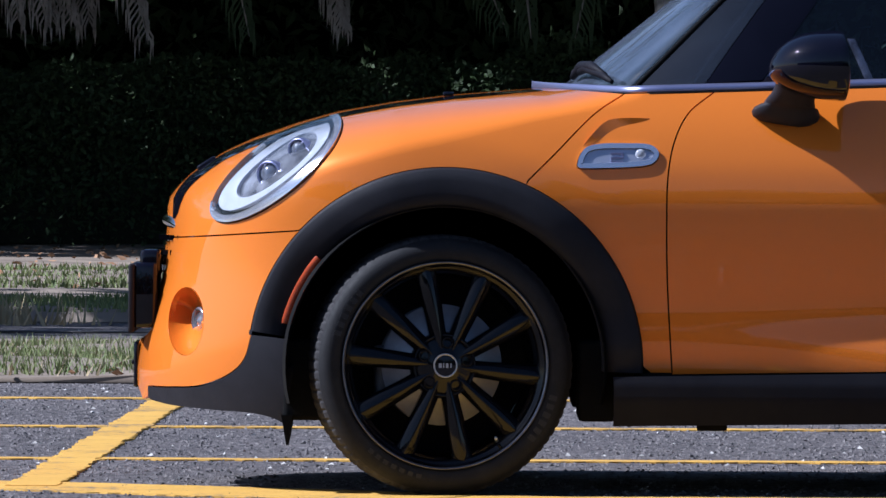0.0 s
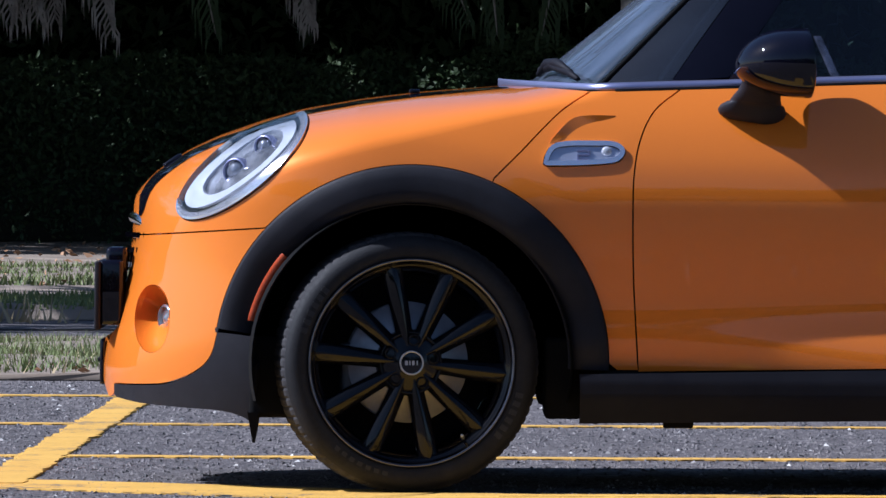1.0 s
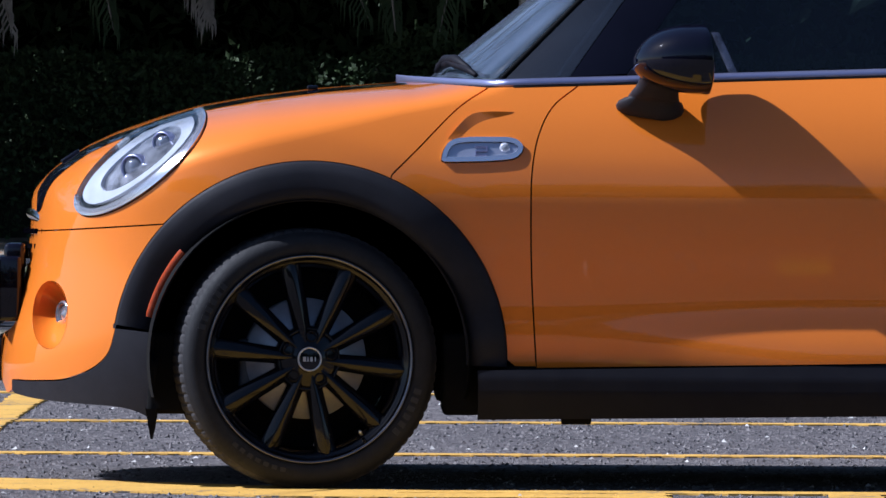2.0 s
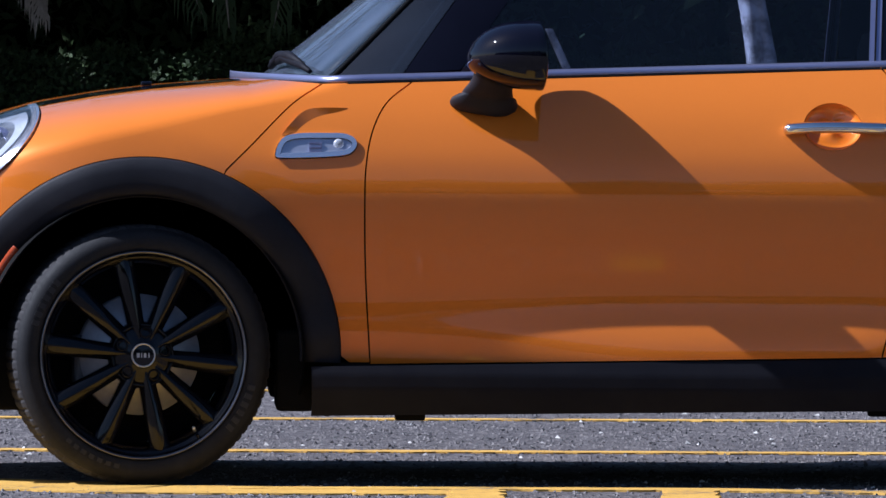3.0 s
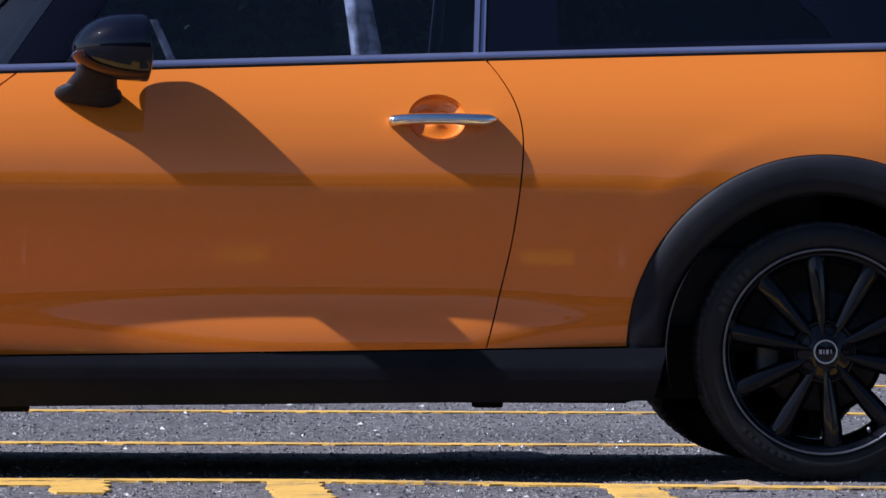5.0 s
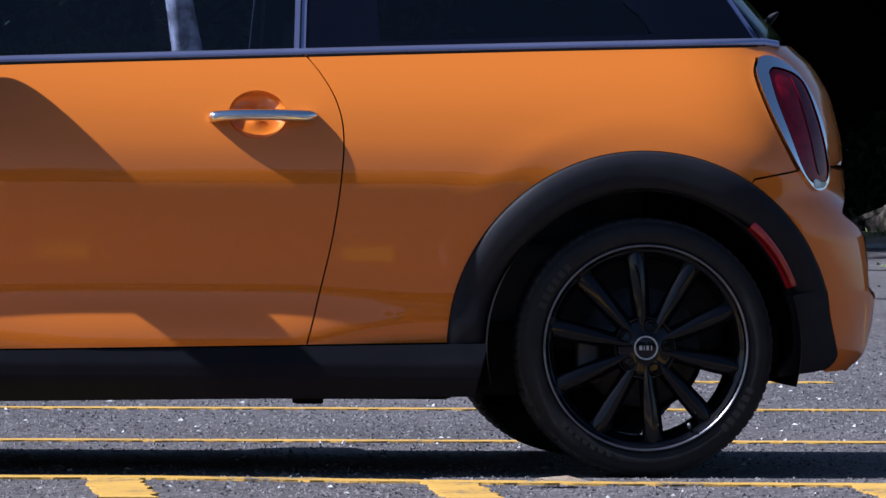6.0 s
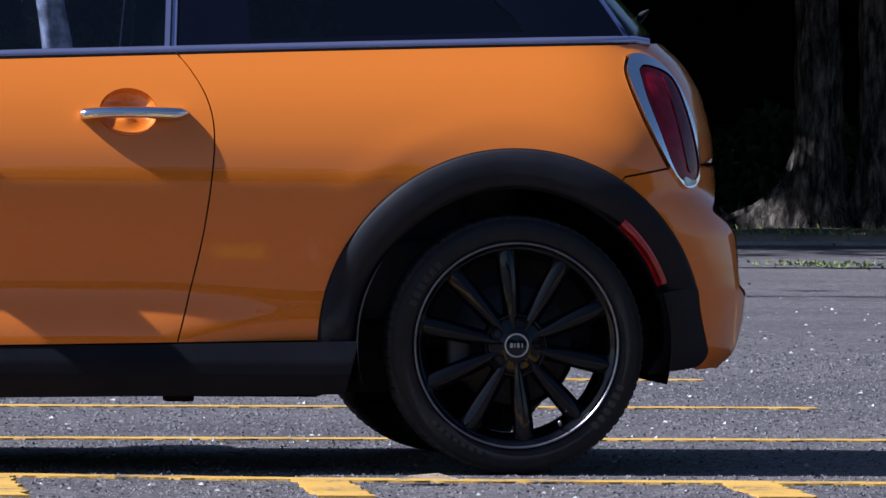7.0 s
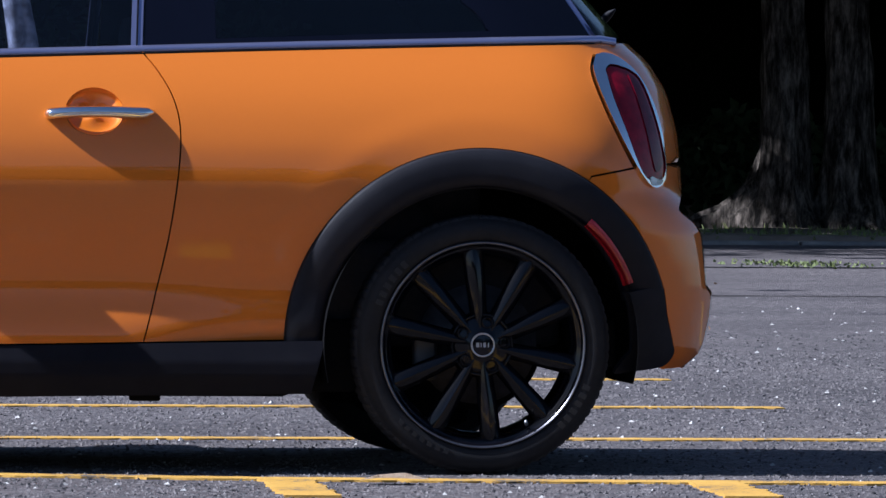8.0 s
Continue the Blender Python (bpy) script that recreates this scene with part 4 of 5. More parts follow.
panel("b_pillar", bp, SATIN, car, "satin grey window pillar strip", fn=lambda x, z: win_y(x, z) - .003, warp=False, gap=.0003, step=.01)
bp2 = joined(up(lambda z: b_line(z) + .0125, bl(1.69)), up(lambda z: b_line(z) + .0165, bl(1.69))[::-1])
panel("pillar_gap", bp2, DARK, car, fn=lambda x, z: win_y(x, z) - .006, warp=False, gap=0, step=.01)
rq_end = line_at(2.782, 1.013, 2.715, 1.112)
rq = joined(straight((1.713, bl(1.713)), (2.775, bl(2.775)), 24), up(rq_end, 1.013), straight((rq_end(ROOFZ), ROOFZ), (b_line(ROOFZ) + .03, ROOFZ), 16), up(lambda z: b_line(z) + .03, bl(1.713))[::-1])
rin = joined(smooth_line([(1.885, 1.012), (2.2, 1.024), (2.50, 1.034), (2.522, 1.040), (2.50, 1.075), (2.461, 1.11), (2.38, 1.22), (2.30, 1.30), (1.90, 1.30), (1.885, 1.29), (1.885, 1.02)], 5))
rin = [(x, max(z, bl(x) + .012)) for x, z in rin]
panel("window_surround", rq, GLOSS, car, "gloss black rear window surround", fn=win_y, holes=[rin], warp=False, gap=.0005)
panel("rear_side_window", rin, PRIVACY, car, "dark rear side window", fn=lambda x, z: win_y(x, z) + .003, warp=False, gap=0, thick=.004)
edge_strip = joined(up(lambda z: rq_end(z) + .001, 1.013), up(lambda z: rq_end(z) + .014, 1.013)[::-1])
panel("pillar_edge", edge_strip, SATIN, car, "bright edge of the rear pillar", fn=lambda x, z: win_y(x, z) + .003, warp=False, gap=0, step=.01)


def belt_trim():
    bm = bmesh.new()
    path = []
    for t in np.linspace(0, 1, 14):
        path.append((.205 + .22 * t ** 1.6, .80 - .66 * t, .957 - .016 * t))
    for x in np.linspace(.46, 2.80, 50):
        path.append((x, float(side_y(x, belt(x) - .003)) + .008, belt(x) + .0075))
    path.append((2.84, float(side_y(2.84, 1.0)), 1.012))
    rows = [[bm.verts.new((p[0], p[1] + d, p[2] + h)) for d, h in ((.02, -.009), (-.002, -.0085), (-.006, -.004), (-.004, .005), (.004, .0088), (.02, .010))] for p in path]
    for p, q in zip(rows, rows[1:]):
        for j in range(5):
            bm.faces.new((p[j], q[j], q[j + 1], p[j + 1]))
    bmesh.ops.recalc_face_normals(bm, faces=bm.faces)
    mirrored(part("belt_trim", bm, SATIN, car, "satin chrome trim along the beltline"))


belt_trim()
bm = bmesh.new()
tube(bm, [(x, float(side_y(x, belt(x) - .002)) + .0005, belt(x) - .0022) for x in np.linspace(.47, 2.78, 60)], [.0022] * 60, 6)
mirrored(part("belt_seal", bm, DARK, car, "thin black rubber seal"))


def loft(name, material, rows, label="", parent=None):
    bm = bmesh.new()
    g = [[bm.verts.new(p) for p in r] for r in rows]
    for p, q in zip(g, g[1:]):
        for j in range(len(p) - 1):
            bm.faces.new((p[j], p[j + 1], q[j + 1], q[j]))
    bmesh.ops.recalc_face_normals(bm, faces=bm.faces)
    ob = part(name, bm, material, parent or car, label)
    s = ob.modifiers.new("thickness", "SOLIDIFY")
    s.thickness = .005
    return ob


def screen_row(z):
    row = []
    for u in np.linspace(-1, 1, 31):
        w = abs(u)
        k = (z - .945) / .41
        x = .266 + .155 * w ** 2.2 + (z - .945) / (.80 + .20 * w ** 2)
        hw = (YC - float(ap_y(ap_front(z), z)) - .002)
        row.append((x, YC + u * hw, z))
    return row


loft("windscreen", SCREEN, [screen_row(z) for z in np.linspace(.95, 1.36, 12)], "raked windscreen")
rows = []
for x in np.linspace(.84, 2.62, 20):
    c = 1.405 - .05 * ((x - 1.6) / 1.0) ** 2
    rows.append([(x, YC + u * (YC - float(win_y(x, ROOFZ))), ROOFZ + (c - ROOFZ) * (1 - abs(u) ** 2.4)) for u in np.linspace(-1, 1, 21)])
loft("roof", GLOSS, rows, "gloss black roof")
rows = []
for k in np.linspace(0, 1, 8):
    z = 1.012 + (ROOFZ - 1.012) * k
    hw = (YC - float(win_y(2.75, z))) * .99
    rows.append([(2.92 - .30 * k - .12 * abs(u) ** 2.5, YC + u * hw, z) for u in np.linspace(-1, 1, 17)])
loft("rear_window", PRIVACY, rows, "dark rear window")

# wipers
bm = bmesh.new()
tube(bm, [(.305, .62, .985), (.33, .50, .995), (.365, .36, .978), (.385, .26, .962)], [.010, .012, .009, .006], 8)
tube(bm, [(.30, .60, .975), (.318, .55, 1.0), (.34, .46, 1.0), (.372, .34, .978)], [.008, .012, .012, .006], 8)
part("wiper", bm, SILLP, car, "black windscreen wiper")
bm = bmesh.new()
tube(bm, [(2.865, .90, 1.04), (2.885, .88, 1.062), (2.905, .86, 1.086), (2.915, .84, 1.096)], [.005, .012, .009, .003], 8)
part("rear_wiper", bm, CLAD, car, "rear wiper arm")


# door mirrors
def door_mirror():
    root = new("door_mirror")
    root.parent = car
    tagged(root, "gloss black door mirror")
    bm = bmesh.new()
    rows = []
    for i in range(25):
        t = i / 24
        q = t ** 1.8
        top = .992 + .088 * (1 - (1 - q) ** 2.9) ** .62
        low = .984 - .066 * (1 - (1 - q) ** 2.2) ** .60
        cz, hz = (top + low) / 2, (top - low) / 2
        wide = .124 * (1 - (1 - q) ** 2.6) ** .55
        rows.append([])
        for j in range(40):
            g = 2 * math.pi * j / 40
            c, s = math.cos(g), math.sin(g)
            ex = 1 - .22 * q
            u, v = math.copysign(abs(c) ** ex, c), math.copysign(abs(s) ** ex, s)
            # the glass end is bowed and leans forward at the top
            rows[-1].append(bm.verts.new((.740 + .168 * q + .010 * q ** 3 * (1 - v * v) - .004 * q * v, -.018 + wide * u, cz + hz * v)))
    last = rows[-1]
    for inset, back in ((.985, .004), (.95, .006), (.92, -.004)):
        rows.append([bm.verts.new((v.co.x + back, -.018 + (v.co.y + .018) * inset, .999 + (v.co.z - .999) * inset)) for v in last])
    for p, q in zip(rows, rows[1:]):
        for j in range(40):
            bm.faces.new((p[j], p[(j + 1) % 40], q[(j + 1) % 40], q[j]))
    bm.faces.new(rows[0][::-1])
    bm.faces.new(rows[-1])
    bmesh.ops.remove_doubles(bm, verts=bm.verts, dist=1e-5)
    bmesh.ops.recalc_face_normals(bm, faces=bm.faces)
    part("mirror_cap", bm, GLOSS, root, "gloss black mirror cap")
    bm = bmesh.new()
    rows = []
    # a broad collar on the door, then a crease and the neck
    for x0, x1, y, hz in ((.748, .832, .115, .861), (.724, .850, .105, .865), (.709, .861, .094, .876), (.706, .864, .086, .888), (.712, .862, .078, .898), (.728, .857, .066, .9065), (.733, .853, .062, .907), (.734, .852, .058, .910), (.741, .850, .045, .920), (.750, .849, .030, .931), (.757, .852, .012, .945), (.760, .860, -.01, .965)):
        rows.append([])
        for j in range(24):
            g = 2 * math.pi * j / 24
            hx = (x1 - x0) / 2
            rows[-1].append(bm.verts.new(((x0 + x1) / 2 + hx * math.cos(g), y + .050 * math.sin(g), hz - .006 * math.cos(g))))
    for p, q in zip(rows, rows[1:]):
        for j in range(24):
            bm.faces.new((p[j], p[(j + 1) % 24], q[(j + 1) % 24], q[j]))
    bm.faces.new(rows[0][::-1])
    bmesh.ops.recalc_face_normals(bm, faces=bm.faces)
    part("mirror_foot", bm, CLAD, root, "matte black mirror foot")
    return root


mirror_near = door_mirror()
copy_thing(mirror_near, Matrix.Translation((0, 2 * YC, 0)) @ Matrix.Diagonal((1, -1, 1, 1)))

# interior: dashboard, seats, floor tub
bm = bmesh.new()
box(bm, (1.55, YC, .42), (2.3, 1.36, .25), 0.03)
box(bm, (.62, YC, .80), (.40, 1.30, .24), 0.06)
part("cabin_tub", bm, CLOTH, car, "dark cabin floor and dashboard")
for y in (.50, 1.20):
    bm = bmesh.new()
    box(bm, (1.52, y, .60), (.48, .48, .16), 0.05)
    box(bm, (1.82, y, .82), (.13, .46, .52), 0.05, None)
    box(bm, (1.87, y, 1.17), (.09, .24, .15), 0.03, None)
    part("seat", bm, CLOTH, car, "dark cloth seat")
bm = bmesh.new()
box(bm, (2.45, YC, .80), (.14, 1.24, .46), 0.05)
box(bm, (2.20, YC, .58), (.44, 1.24, .16), 0.05)
part("rear_bench", bm, CLOTH, car, "dark cloth rear bench")


# ---- planting, verge and trees ----
rng = np.random.default_rng(7)


def leaf_cloud(name, centres, size, material, label, category, aspect=2.2, droop=0.0, kind="stuff", parent=None, jitter=0.5, flat=1.0):
    """Many small folded leaves at the given places."""
    C = np.asarray(centres, float)
    n = len(C)
    d = rng.normal(size=(n, 3))
    d[:, 2] = d[:, 2] * flat - droop
    d /= np.linalg.norm(d, axis=1, keepdims=True)
    s = np.cross(d, rng.normal(size=(n, 3)))
    s /= np.linalg.norm(s, axis=1, keepdims=True)
    u = np.cross(d, s)
    L = (size * (1 + jitter * rng.uniform(-1, 1, n)))[:, None]
    W = L / aspect
    V = np.stack([C, C + d * L * .45 + s * W * .5 + u * W * .12, C + d * L, C + d * L * .45 - s * W * .5 + u * W * .12], 1).reshape(-1, 3)
    F = (np.arange(n)[:, None] * 4 + np.array([0, 1, 2, 0, 2, 3])).reshape(-1, 3)
    ob = from_data(name, V, F.tolist(), material, parent)
    if parent is None:
        tagged(ob, label, category, kind=kind)
    elif label:
        tagged(ob, label)
    return ob


def blades(name, pts, h, material, label, width=.006, parent=None):
    P = np.asarray(pts, float)
    n = len(P)
    a = rng.uniform(0, 2 * np.pi, n)
    lean = rng.uniform(0.1, 0.8, n)
    H = h * rng.uniform(.4, 1.2, n)
    dx, dy = np.cos(a) * lean * H, np.sin(a) * lean * H
    b = rng.uniform(0, 2 * np.pi, n)
    wx, wy = np.cos(b) * width, np.sin(b) * width
    base = np.stack([P[:, 0], P[:, 1], P[:, 2]], 1)
    V = np.stack([base - np.stack([wx, wy, 0 * wx], 1), base + np.stack([wx, wy, 0 * wx], 1), base + np.stack([dx, dy, H], 1)], 1).reshape(-1, 3)
    F = np.arange(3 * n).reshape(-1, 3).tolist()
    return tagged(from_data(name, V, F, material), label, "grass", kind="stuff")


def bed(name, x0, x1, y0, y1, h, label, nx=40, ny=30):
    """A low uneven planting bed."""
    bm = bmesh.new()
    g = []
    for i in range(nx + 1):
        g.append([])
        for j in range(ny + 1):
            x, y = x0 + (x1 - x0) * i / nx, y0 + (y1 - y0) * (j / ny) ** 2
            e = 0 if i in (0, nx) or j == 0 else 1
            z = (h + .05 * noise.noise((x * .6, y * .6, 0)) + .02 * noise.noise((x * 3, y * 3, 1))) * e + .004
            g[-1].append(bm.verts.new((x + (1 - e) * .0, y + (.05 * noise.noise((x * 2, 0, 5)) if j == 0 else 0), max(z, .004))))
    for i in range(nx):
        for j in range(ny):
            bm.faces.new((g[i][j], g[i + 1][j], g[i + 1][j + 1], g[i][j + 1]))
    return tagged(link_mesh(name, bm, SOIL), label, "soil", kind="structure")


bed("verge_front", -16, -.2, 9.35, 13.9, .03, "sandy verge strip between parking rows")
bed("verge_left", -40, 4.9, 19.3, 80, .05, "bare soil with leaf litter under trees")
bed("verge_right", 4.9, 60, 40.2, 80, .04, "bare soil under trees")
k = 20000
gx, gy = rng.uniform(-4, -.2, k), rng.uniform(9.6, 13.7, k)
blades("grass_strip", np.stack([gx, gy, np.full(k, .02)], 1), .055, GRASSG, "short patchy green grass on a verge", .0045)
k = 2500
gx, gy = rng.uniform(-6, -.2, k), rng.uniform(9.3, 13.8, k)
blades("dry_grass_strip", np.stack([gx, gy, np.full(k, .02)], 1), .05, DRYG, "dry straw-coloured grass on a verge", .005)
k = 22000
gx, gy = rng.uniform(-5, .5, k), np.concatenate([rng.uniform(19.2, 22.4, k // 2), rng.uniform(25.5, 33, k - k // 2)])
blades("grass_patch", np.stack([gx, gy, np.full(k, .05)], 1), .045, GRASSG, "thin grass patches on soil", .007)
k = 5000
gx, gy = rng.uniform(2.6, 20, k), np.concatenate([rng.uniform(40.2, 41.2, k // 2), rng.uniform(41, 46, k - k // 2)])
blades("grass_patch", np.stack([gx, gy, np.full(k, .035)], 1), .06, GRASSG, "thin grass along a kerb", .014)
k = 260
blades("weed_tuft", np.stack([rng.normal(8.3, .22, k), rng.normal(31.5, .6, k), np.full(k, .0)], 1), .02, GRASSG, "weeds growing from an asphalt crack", .012)
k = 240
blades("dry_tuft", np.stack([rng.normal(-2.15, .25, k), rng.normal(18.9, .2, k), np.full(k, .0)], 1), .14, DRYG, "dry weeds at the edge of asphalt", .009)
k = 900
leaf_cloud("leaf_litter", np.stack([rng.uniform(-7, 2.3, k), 24 + 18 * rng.uniform(0, 1, k) ** .5, np.full(k, .07)], 1), .055, FALLEN, "fallen brown leaves on soil", "leaves", 1.7, flat=.25)
k = 90
leaf_cloud("leaf_litter", np.stack([rng.uniform(-5, -.3, k), rng.uniform(9.2, 10.2, k), np.full(k, .035)], 1), .045, FALLEN, "fallen brown leaves along a verge", "leaves", 1.7, flat=.25)
k = 26
leaf_cloud("leaf_litter", np.stack([rng.uniform(3.2, 12, k), rng.uniform(6, 40, k), np.full(k, .006)], 1), .035, FALLEN, "scattered leaves on asphalt", "leaves", 1.7, flat=.25)

# kerb along the right bed, block by block
for i in range(14):
    bm = bmesh.new()
    box(bm, (5.2 + i * 1.0, 40.0 + random.uniform(-.03, .03), -.02 + random.uniform(-.012, .012)), (.985, .18, .12), 0.02)
    tagged(link_mesh("kerb", bm, KERB), "weathered concrete kerb block", "kerb", "kerb blocks", "structure")


# cracks in the asphalt
def crack(pts, w):
    bm = bmesh.new()
    L = smooth_line(pts, 14)
    rows = []
    for x, y in L:
        y += .05 * noise.noise((x * 3, y, 2))
        k = w * (.6 + .6 * random.random())
        rows.append([bm.verts.new((x, y - k, .004)), bm.verts.new((x, y + k, .004))])
    for p, q in zip(rows, rows[1:]):
        bm.faces.new((p[0], q[0], q[1], p[1]))
    tagged(link_mesh("asphalt_crack", bm, DARK, smooth=False), "dark crack in the asphalt", "crack", kind="structure")


crack([(4.6, 21.4), (7, 21.5), (10, 21.3), (14, 21.6)], .06)
crack([(5.0, 29.8), (8, 30.1), (11, 30.3), (16, 30.2)], .12)
crack([(-9, 17.4), (-4, 17.3), (-1.5, 17.2), (2, 17.4)], .10)


# hedge
def hedge_points(n, x0, x1, y, depth, top):
    x = rng.uniform(x0, x1, n)
    h = np.array([top + .30 * noise.noise((a * .5, 0, 3)) + .15 * noise.noise((a * 1.7, 0, 9)) for a in x])
    z = h * np.sqrt(rng.uniform(0, 1, n))
    yy = y + depth * rng.uniform(0, 1, n) ** 1.5 + .3 * np.array([noise.noise((a * 1.2, b * 1.5, 4)) for a, b in zip(x, z)]) + .35 * np.clip(z / top, 0, 1) ** 4
    return np.stack([x, yy, z], 1)


leaf_cloud("hedge", hedge_points(70000, -9, 6.5, 44.0, .9, 1.45), .05, LEAFD, "dense dark green hedge in shade", "hedge", 1.9)
# plain box behind the leaves, coloured dark as the shade between them
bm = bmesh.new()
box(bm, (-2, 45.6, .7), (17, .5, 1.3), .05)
tagged(link_mesh("hedge_core", bm, mat("hedge_shade", (.012, .014, .008), (.03, .03, .02), 4, .95, bumps=1, bscale=8), smooth=False), "dark box inside a hedge, painted as its inner shade", "hedge", kind="stuff")
leaf_cloud("hedge", hedge_points(9000, 7, 22, 50.0, .9, .75), .12, LEAFD, "low dark shrubs under trees", "hedge", 1.9)
n = 22000
leaf_cloud("undergrowth", np.stack([rng.uniform(-12, 7.2, n), rng.uniform(48, 52, n), rng.uniform(0, 4.5, n)], 1), .15, LEAFD, "dark undergrowth behind a hedge", "shrubs", 2.4, .4)
# leaf layer above the view, added to keep sun off hedge, soil and trunks
n = 70000
canopy = np.stack([rng.uniform(-30, 34, n), rng.uniform(38.5, 72, n), rng.uniform(3.6, 9, n)], 1)
# opening along the sun's path that lets light onto the old tree's roots
gap = np.abs(canopy[:, 0] + canopy[:, 2] * 1.015 - 10.15) + np.abs(canopy[:, 1] + canopy[:, 2] * .07 - 45.7)
leaf_cloud("shade_canopy", canopy[gap > .9], .75, LEAFD, "unseen leaf canopy added to shade the ground below", "trees", 1.8, .4)
# plain wall behind the trees, its near-black colour stands in for deep shade
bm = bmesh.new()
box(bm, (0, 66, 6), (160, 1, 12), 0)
tagged(link_mesh("woods_backdrop", bm, mat("woods_shade", (.002, .0025, .002), (.006, .008, .004), .8, .95, spec=0.0), smooth=False), "near-black wall painted as the deep shade of woods", "woods", kind="structure")


def frond(x, y, z, length, lean, dry=True):
    """A hanging palm frond: a rib with drooping leaflets."""
    root = new("palm_frond")
    tagged(root, "dry grey-brown palm frond hanging from a tree" if dry else "dark green palm frond", "palm frond", "palm fronds")
    root.location = (x, y, z)
    bm = bmesh.new()
    pts = [(lean * length * t ** 1.4, .08 * t, -length * t ** .9 + .5 * length * t * (1 - t)) for t in np.linspace(0, 1, 9)]
    tube(bm, pts, [.022 * (1 - .8 * i / 8) for i in range(9)], 6)
    part("rib", bm, LEAFDRY, root)
    V, F = [], []
    for i in range(46):
        t = .12 + .88 * i / 46
        j = t * 8
        a, b = np.array(pts[int(min(7, j))]), np.array(pts[int(min(7, j)) + 1])
        p = a + (b - a) * (j - int(min(7, j)))
        s = 1 if i % 2 else -1
        l = length * (.28 + .25 * math.sin(math.pi * t)) * rng.uniform(.7, 1.1)
        q = p + np.array([s * l * .28 * rng.uniform(.3, 1), rng.uniform(-.15, .15) * l, -l * rng.uniform(.7, 1)])
        m_ = (p + q) / 2 + np.array([s * l * .10, 0, l * .08])
        k = len(V)
        w = .007
        V += [p - [w, 0, 0], p + [w, 0, 0], m_ + [w * 1.2, 0, 0], m_ - [w * 1.2, 0, 0], q]
        F += [[k, k + 1, k + 2, k + 3], [k + 3, k + 2, k + 4]]
    from_data("frond_blade", V, F, LEAFDRY if dry else LEAFD, root)


for x, z, l, a, d in ((-3.20, 2.50, .80, .1, True), (-3.05, 2.55, .85, .15, True), (-2.95, 2.60, .90, .25, True), (-2.80, 2.50, .80, -.1, True), (-2.70, 2.55, .85, .1, True), (-2.40, 2.45, .85, .25, True), (-.92, 2.38, .70, .25, True), (-.86, 2.33, .66, .2, True), (.55, 2.3, .7, .1, False), (1.1, 2.4, .8, -.2, False), (-1.6, 2.4, .8, .2, False), (.1, 2.5, .8, .4, False)):
    frond(x, 43.4 + rng.uniform(-.2, .2), z, l, a, d)


def tree(x, y, r, height, lean, material, label, roots=6, flare=1.0, stems=1, crown=True, buttress=0.0):
    root = new("tree")
    tagged(root, label, "tree")
    root.location = (x, y, 0)
    for s in range(stems):
        bm = bmesh.new()
        rows = []
        ox = s * r * 2.5
        for i in range(60):
            t = i / 59
            z = height * t ** 1.6
            rr = r * (1 - .35 * t) + r * flare * math.exp(-z / .28)
            row = []
            for k in range(40):
                a = 2 * math.pi * k / 40
                b = 1 + .10 * math.sin(3 * a + z * 1.5 + s) + .16 * noise.noise((math.cos(a) * 3, math.sin(a) * 3, z * 2 + s * 9)) + .07 * noise.noise((math.cos(a) * 9, math.sin(a) * 9, z * 7))
                b += flare * .9 * max(0, math.cos(a * roots / 2 + s)) ** 4 * math.exp(-z / .22) * (1 + .5 * math.cos(a - math.pi))
                b += .09 * noise.noise((math.cos(a) * 7, math.sin(a) * 7, z * 1.3 + 5))
                toe = buttress * max(0, -math.cos(a)) ** 1.4 * math.exp(-(z / .29) ** 2) * (1 + .35 * noise.noise((a * 3, z * 9, 2))) if s == 0 else 0
                row.append(bm.verts.new((ox + lean * z + rr * b * math.cos(a) - toe, (rr * b - .4 * toe) * math.sin(a), z - .02)))
            rows.append(row)
        for p, q in zip(rows, rows[1:]):
            for k in range(40):
                bm.faces.new((p[k], p[(k + 1) % 40], q[(k + 1) % 40], q[k]))
        part("trunk", bm, material, root)
        for j in range(4 if crown else 0):
            bm = bmesh.new()
            a = 2 * math.pi * j / 4 + s
            z0 = height * (.7 + .07 * j)
            p0 = Vector((ox + lean * z0, 0, z0))
            tube(bm, [p0, p0 + Vector((math.cos(a) * .8, math.sin(a) * .8, .7)), p0 + Vector((math.cos(a) * 2, math.sin(a) * 2, 1.3))], [r * .4, r * .28, r * .1], 8)
            part("limb", bm, material, root)
    if not crown:
        return root
    n = 1500
    c = rng.normal(size=(n, 3)) * [2.2, 2.2, 1.2] + [lean * height, 0, height + 1]
    leaf_cloud("crown", c, .45, LEAFD, "dark green crown", "", 2.0, .4, parent=root)
    return root


tree(10.56, 46.0, .20, 6.0, -.015, BARK, "old tree with flared buttress roots", 7, .7, 2, buttress=.52)
tree(4.32, 38.0, .112, 5.5, -.15, PALE, "slender pale-barked tree trunk", 4, .25)
tree(1.61, 43.0, .088, 5.5, -.015, PALE, "slender pale tree trunk", 4, .25)
# no real tree: a pale bar added to mimic a slanted reflection in the glass
tree(3.40, 38.0, .040, 1.56, -.45, PALE, "pale leaning bar standing in for a reflection in the glass", 3, .2, crown=False)
# two trees left of the view, added so their crowns shade the verge
tree(-8.8, 20.4, .14, 5.5, .0, BARK, "unseen tree added to cast shade on the verge", 5, .8)
tree(-7.2, 20.0, .12, 4.6, .0, BARK, "unseen tree added to cast shade on the verge", 5, .8)

# tree line on the camera's side of the lot
n = 12000
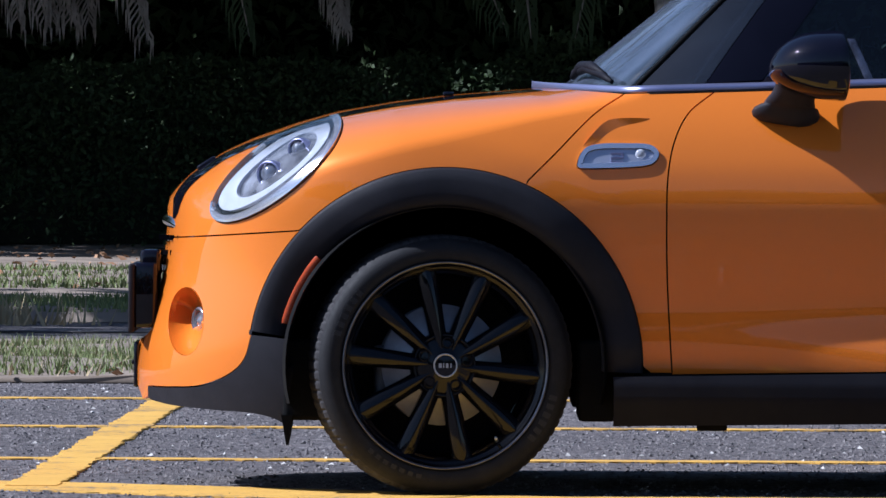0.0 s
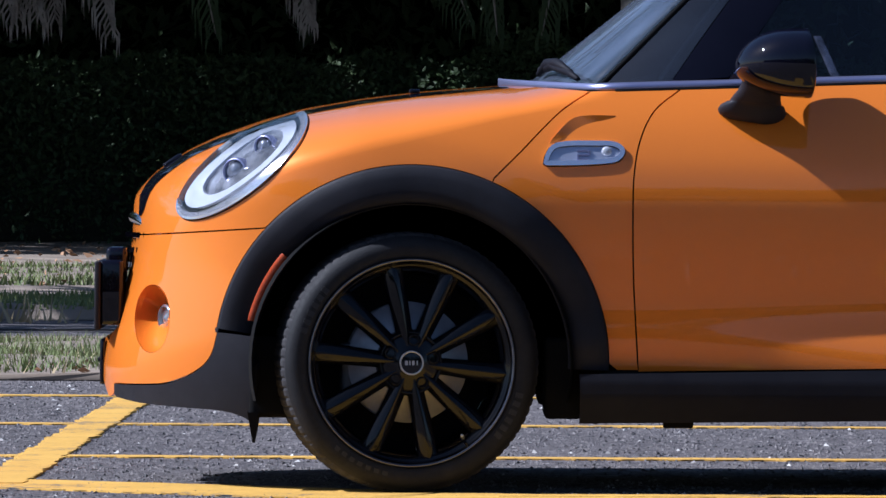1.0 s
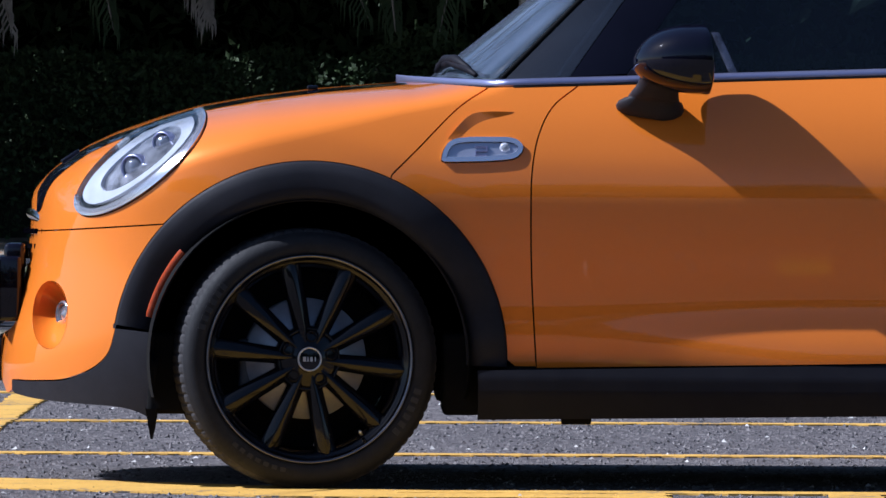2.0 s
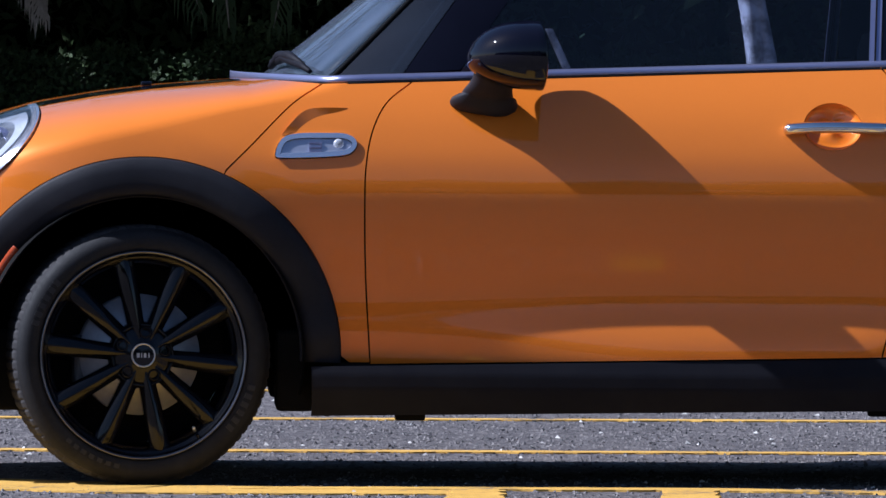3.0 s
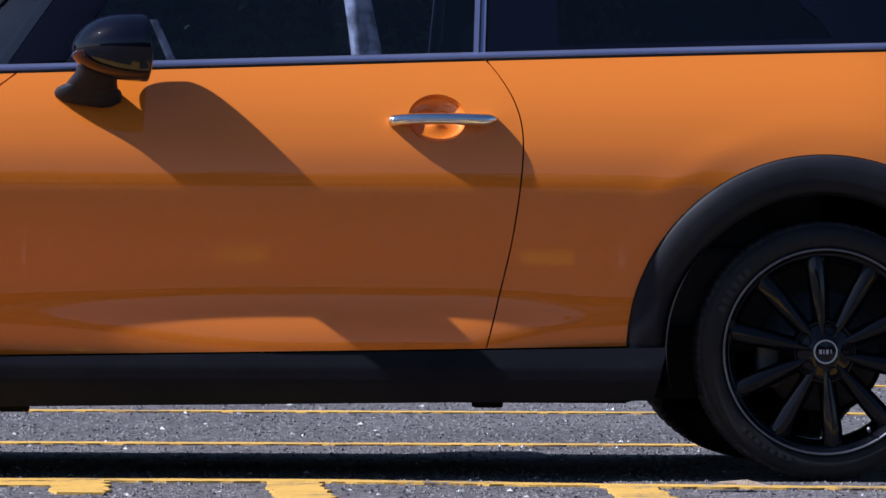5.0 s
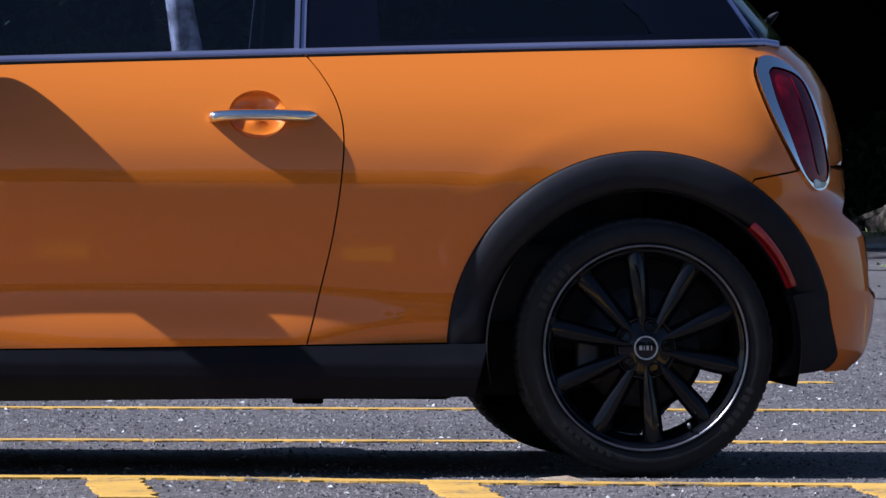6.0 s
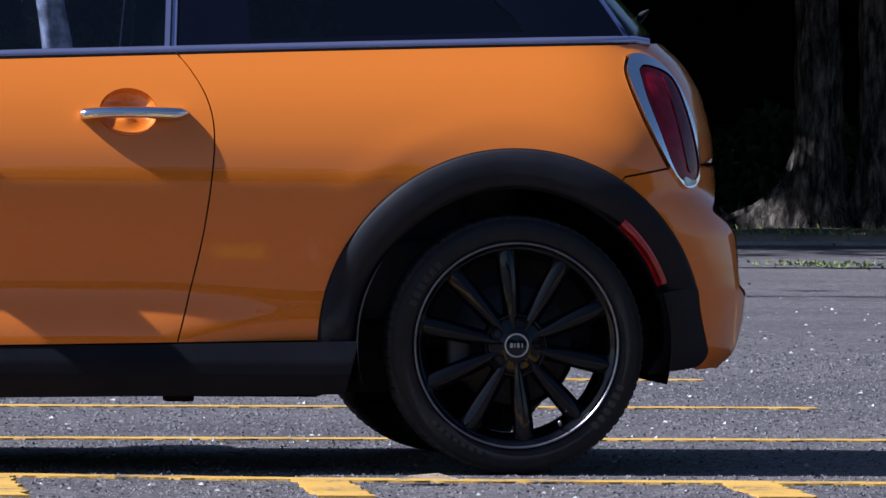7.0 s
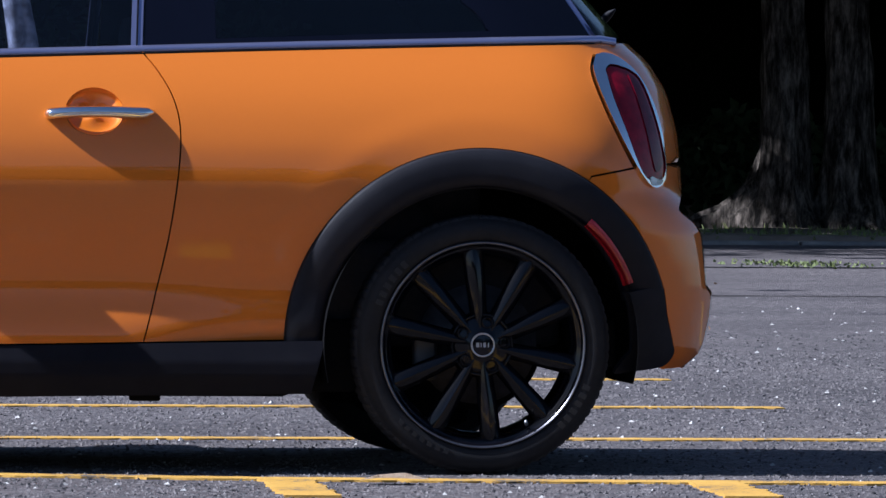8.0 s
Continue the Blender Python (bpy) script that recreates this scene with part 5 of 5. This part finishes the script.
leaf_cloud("far_tree_line", np.stack([rng.uniform(-70, 70, n), rng.uniform(-52, -44, n), rng.uniform(0, 10.5, n) * rng.uniform(.6, 1, n)], 1), 1.3, LEAFD, "line of dark trees across the lot", "trees", 1.6, .3)


# loose stones and open grain of the asphalt round the car
def stones(n, x0, x1, y0, y1, size, material, label):
    x = rng.uniform(x0, x1, n)
    y = y0 + (y1 - y0) * rng.uniform(0, 1, n) ** 1.4
    s = size * rng.uniform(.5, 1.3, n) * (1 + .012 * (y - y0))
    a = rng.uniform(0, 2 * np.pi, n)
    P = []
    for k in range(3):
        g = a + 2 * np.pi * k / 3 + rng.uniform(-.4, .4, n)
        P.append(np.stack([x + s * np.cos(g), y + s * np.sin(g), np.zeros(n)], 1))
    P.append(np.stack([x + s * .4 * rng.uniform(-1, 1, n), y + s * .4 * rng.uniform(-1, 1, n), s * rng.uniform(.35, .9, n)], 1))
    V = np.stack(P, 1).reshape(-1, 3)
    F = (np.arange(n)[:, None] * 4 + np.array([0, 1, 3, 1, 2, 3, 2, 0, 3])).reshape(-1, 3).tolist()
    tagged(from_data("asphalt_grit", V, F, material), label, "gravel", kind="stuff")


GRIT1 = mat("grit_grey", (.085, .076, .076), (.215, .195, .19), 40, .8)
GRIT2 = mat("grit_pale", (.45, .43, .40), (.62, .60, .57), 40, .7)
GRIT3 = mat("grit_dark", (.02, .02, .021), (.045, .044, .045), 40, .7)
stones(60000, -2.4, 5.4, -1.9, 11, .0055, GRIT1, "rough grey grit of the asphalt surface")
stones(1100, -2.4, 6.5, -1.9, 22, .008, GRIT2, "pale chips in the asphalt surface")
stones(22000, -2.4, 6.5, -1.9, 14, .0055, GRIT3, "dark bitumen grains in the asphalt surface")
# a fallen leaf beside the line
bm = bmesh.new()
L = [bm.verts.new(p) for p in ((-.075, 0, .004), (-.03, .05, .014), (.03, .03, .02), (.085, -.01, .006), (.03, -.05, .010), (-.03, -.045, .012))]
bm.faces.new(L)
bmesh.ops.solidify(bm, geom=bm.faces[:], thickness=.002)
lf = tagged(link_mesh("fallen_leaf", bm, mat("pale_leaf", (.50, .36, .24), (.66, .52, .38), 20, .8)), "dry pale leaf lying on the asphalt", "leaf")
lf.location = (2.23, -.49, .006)
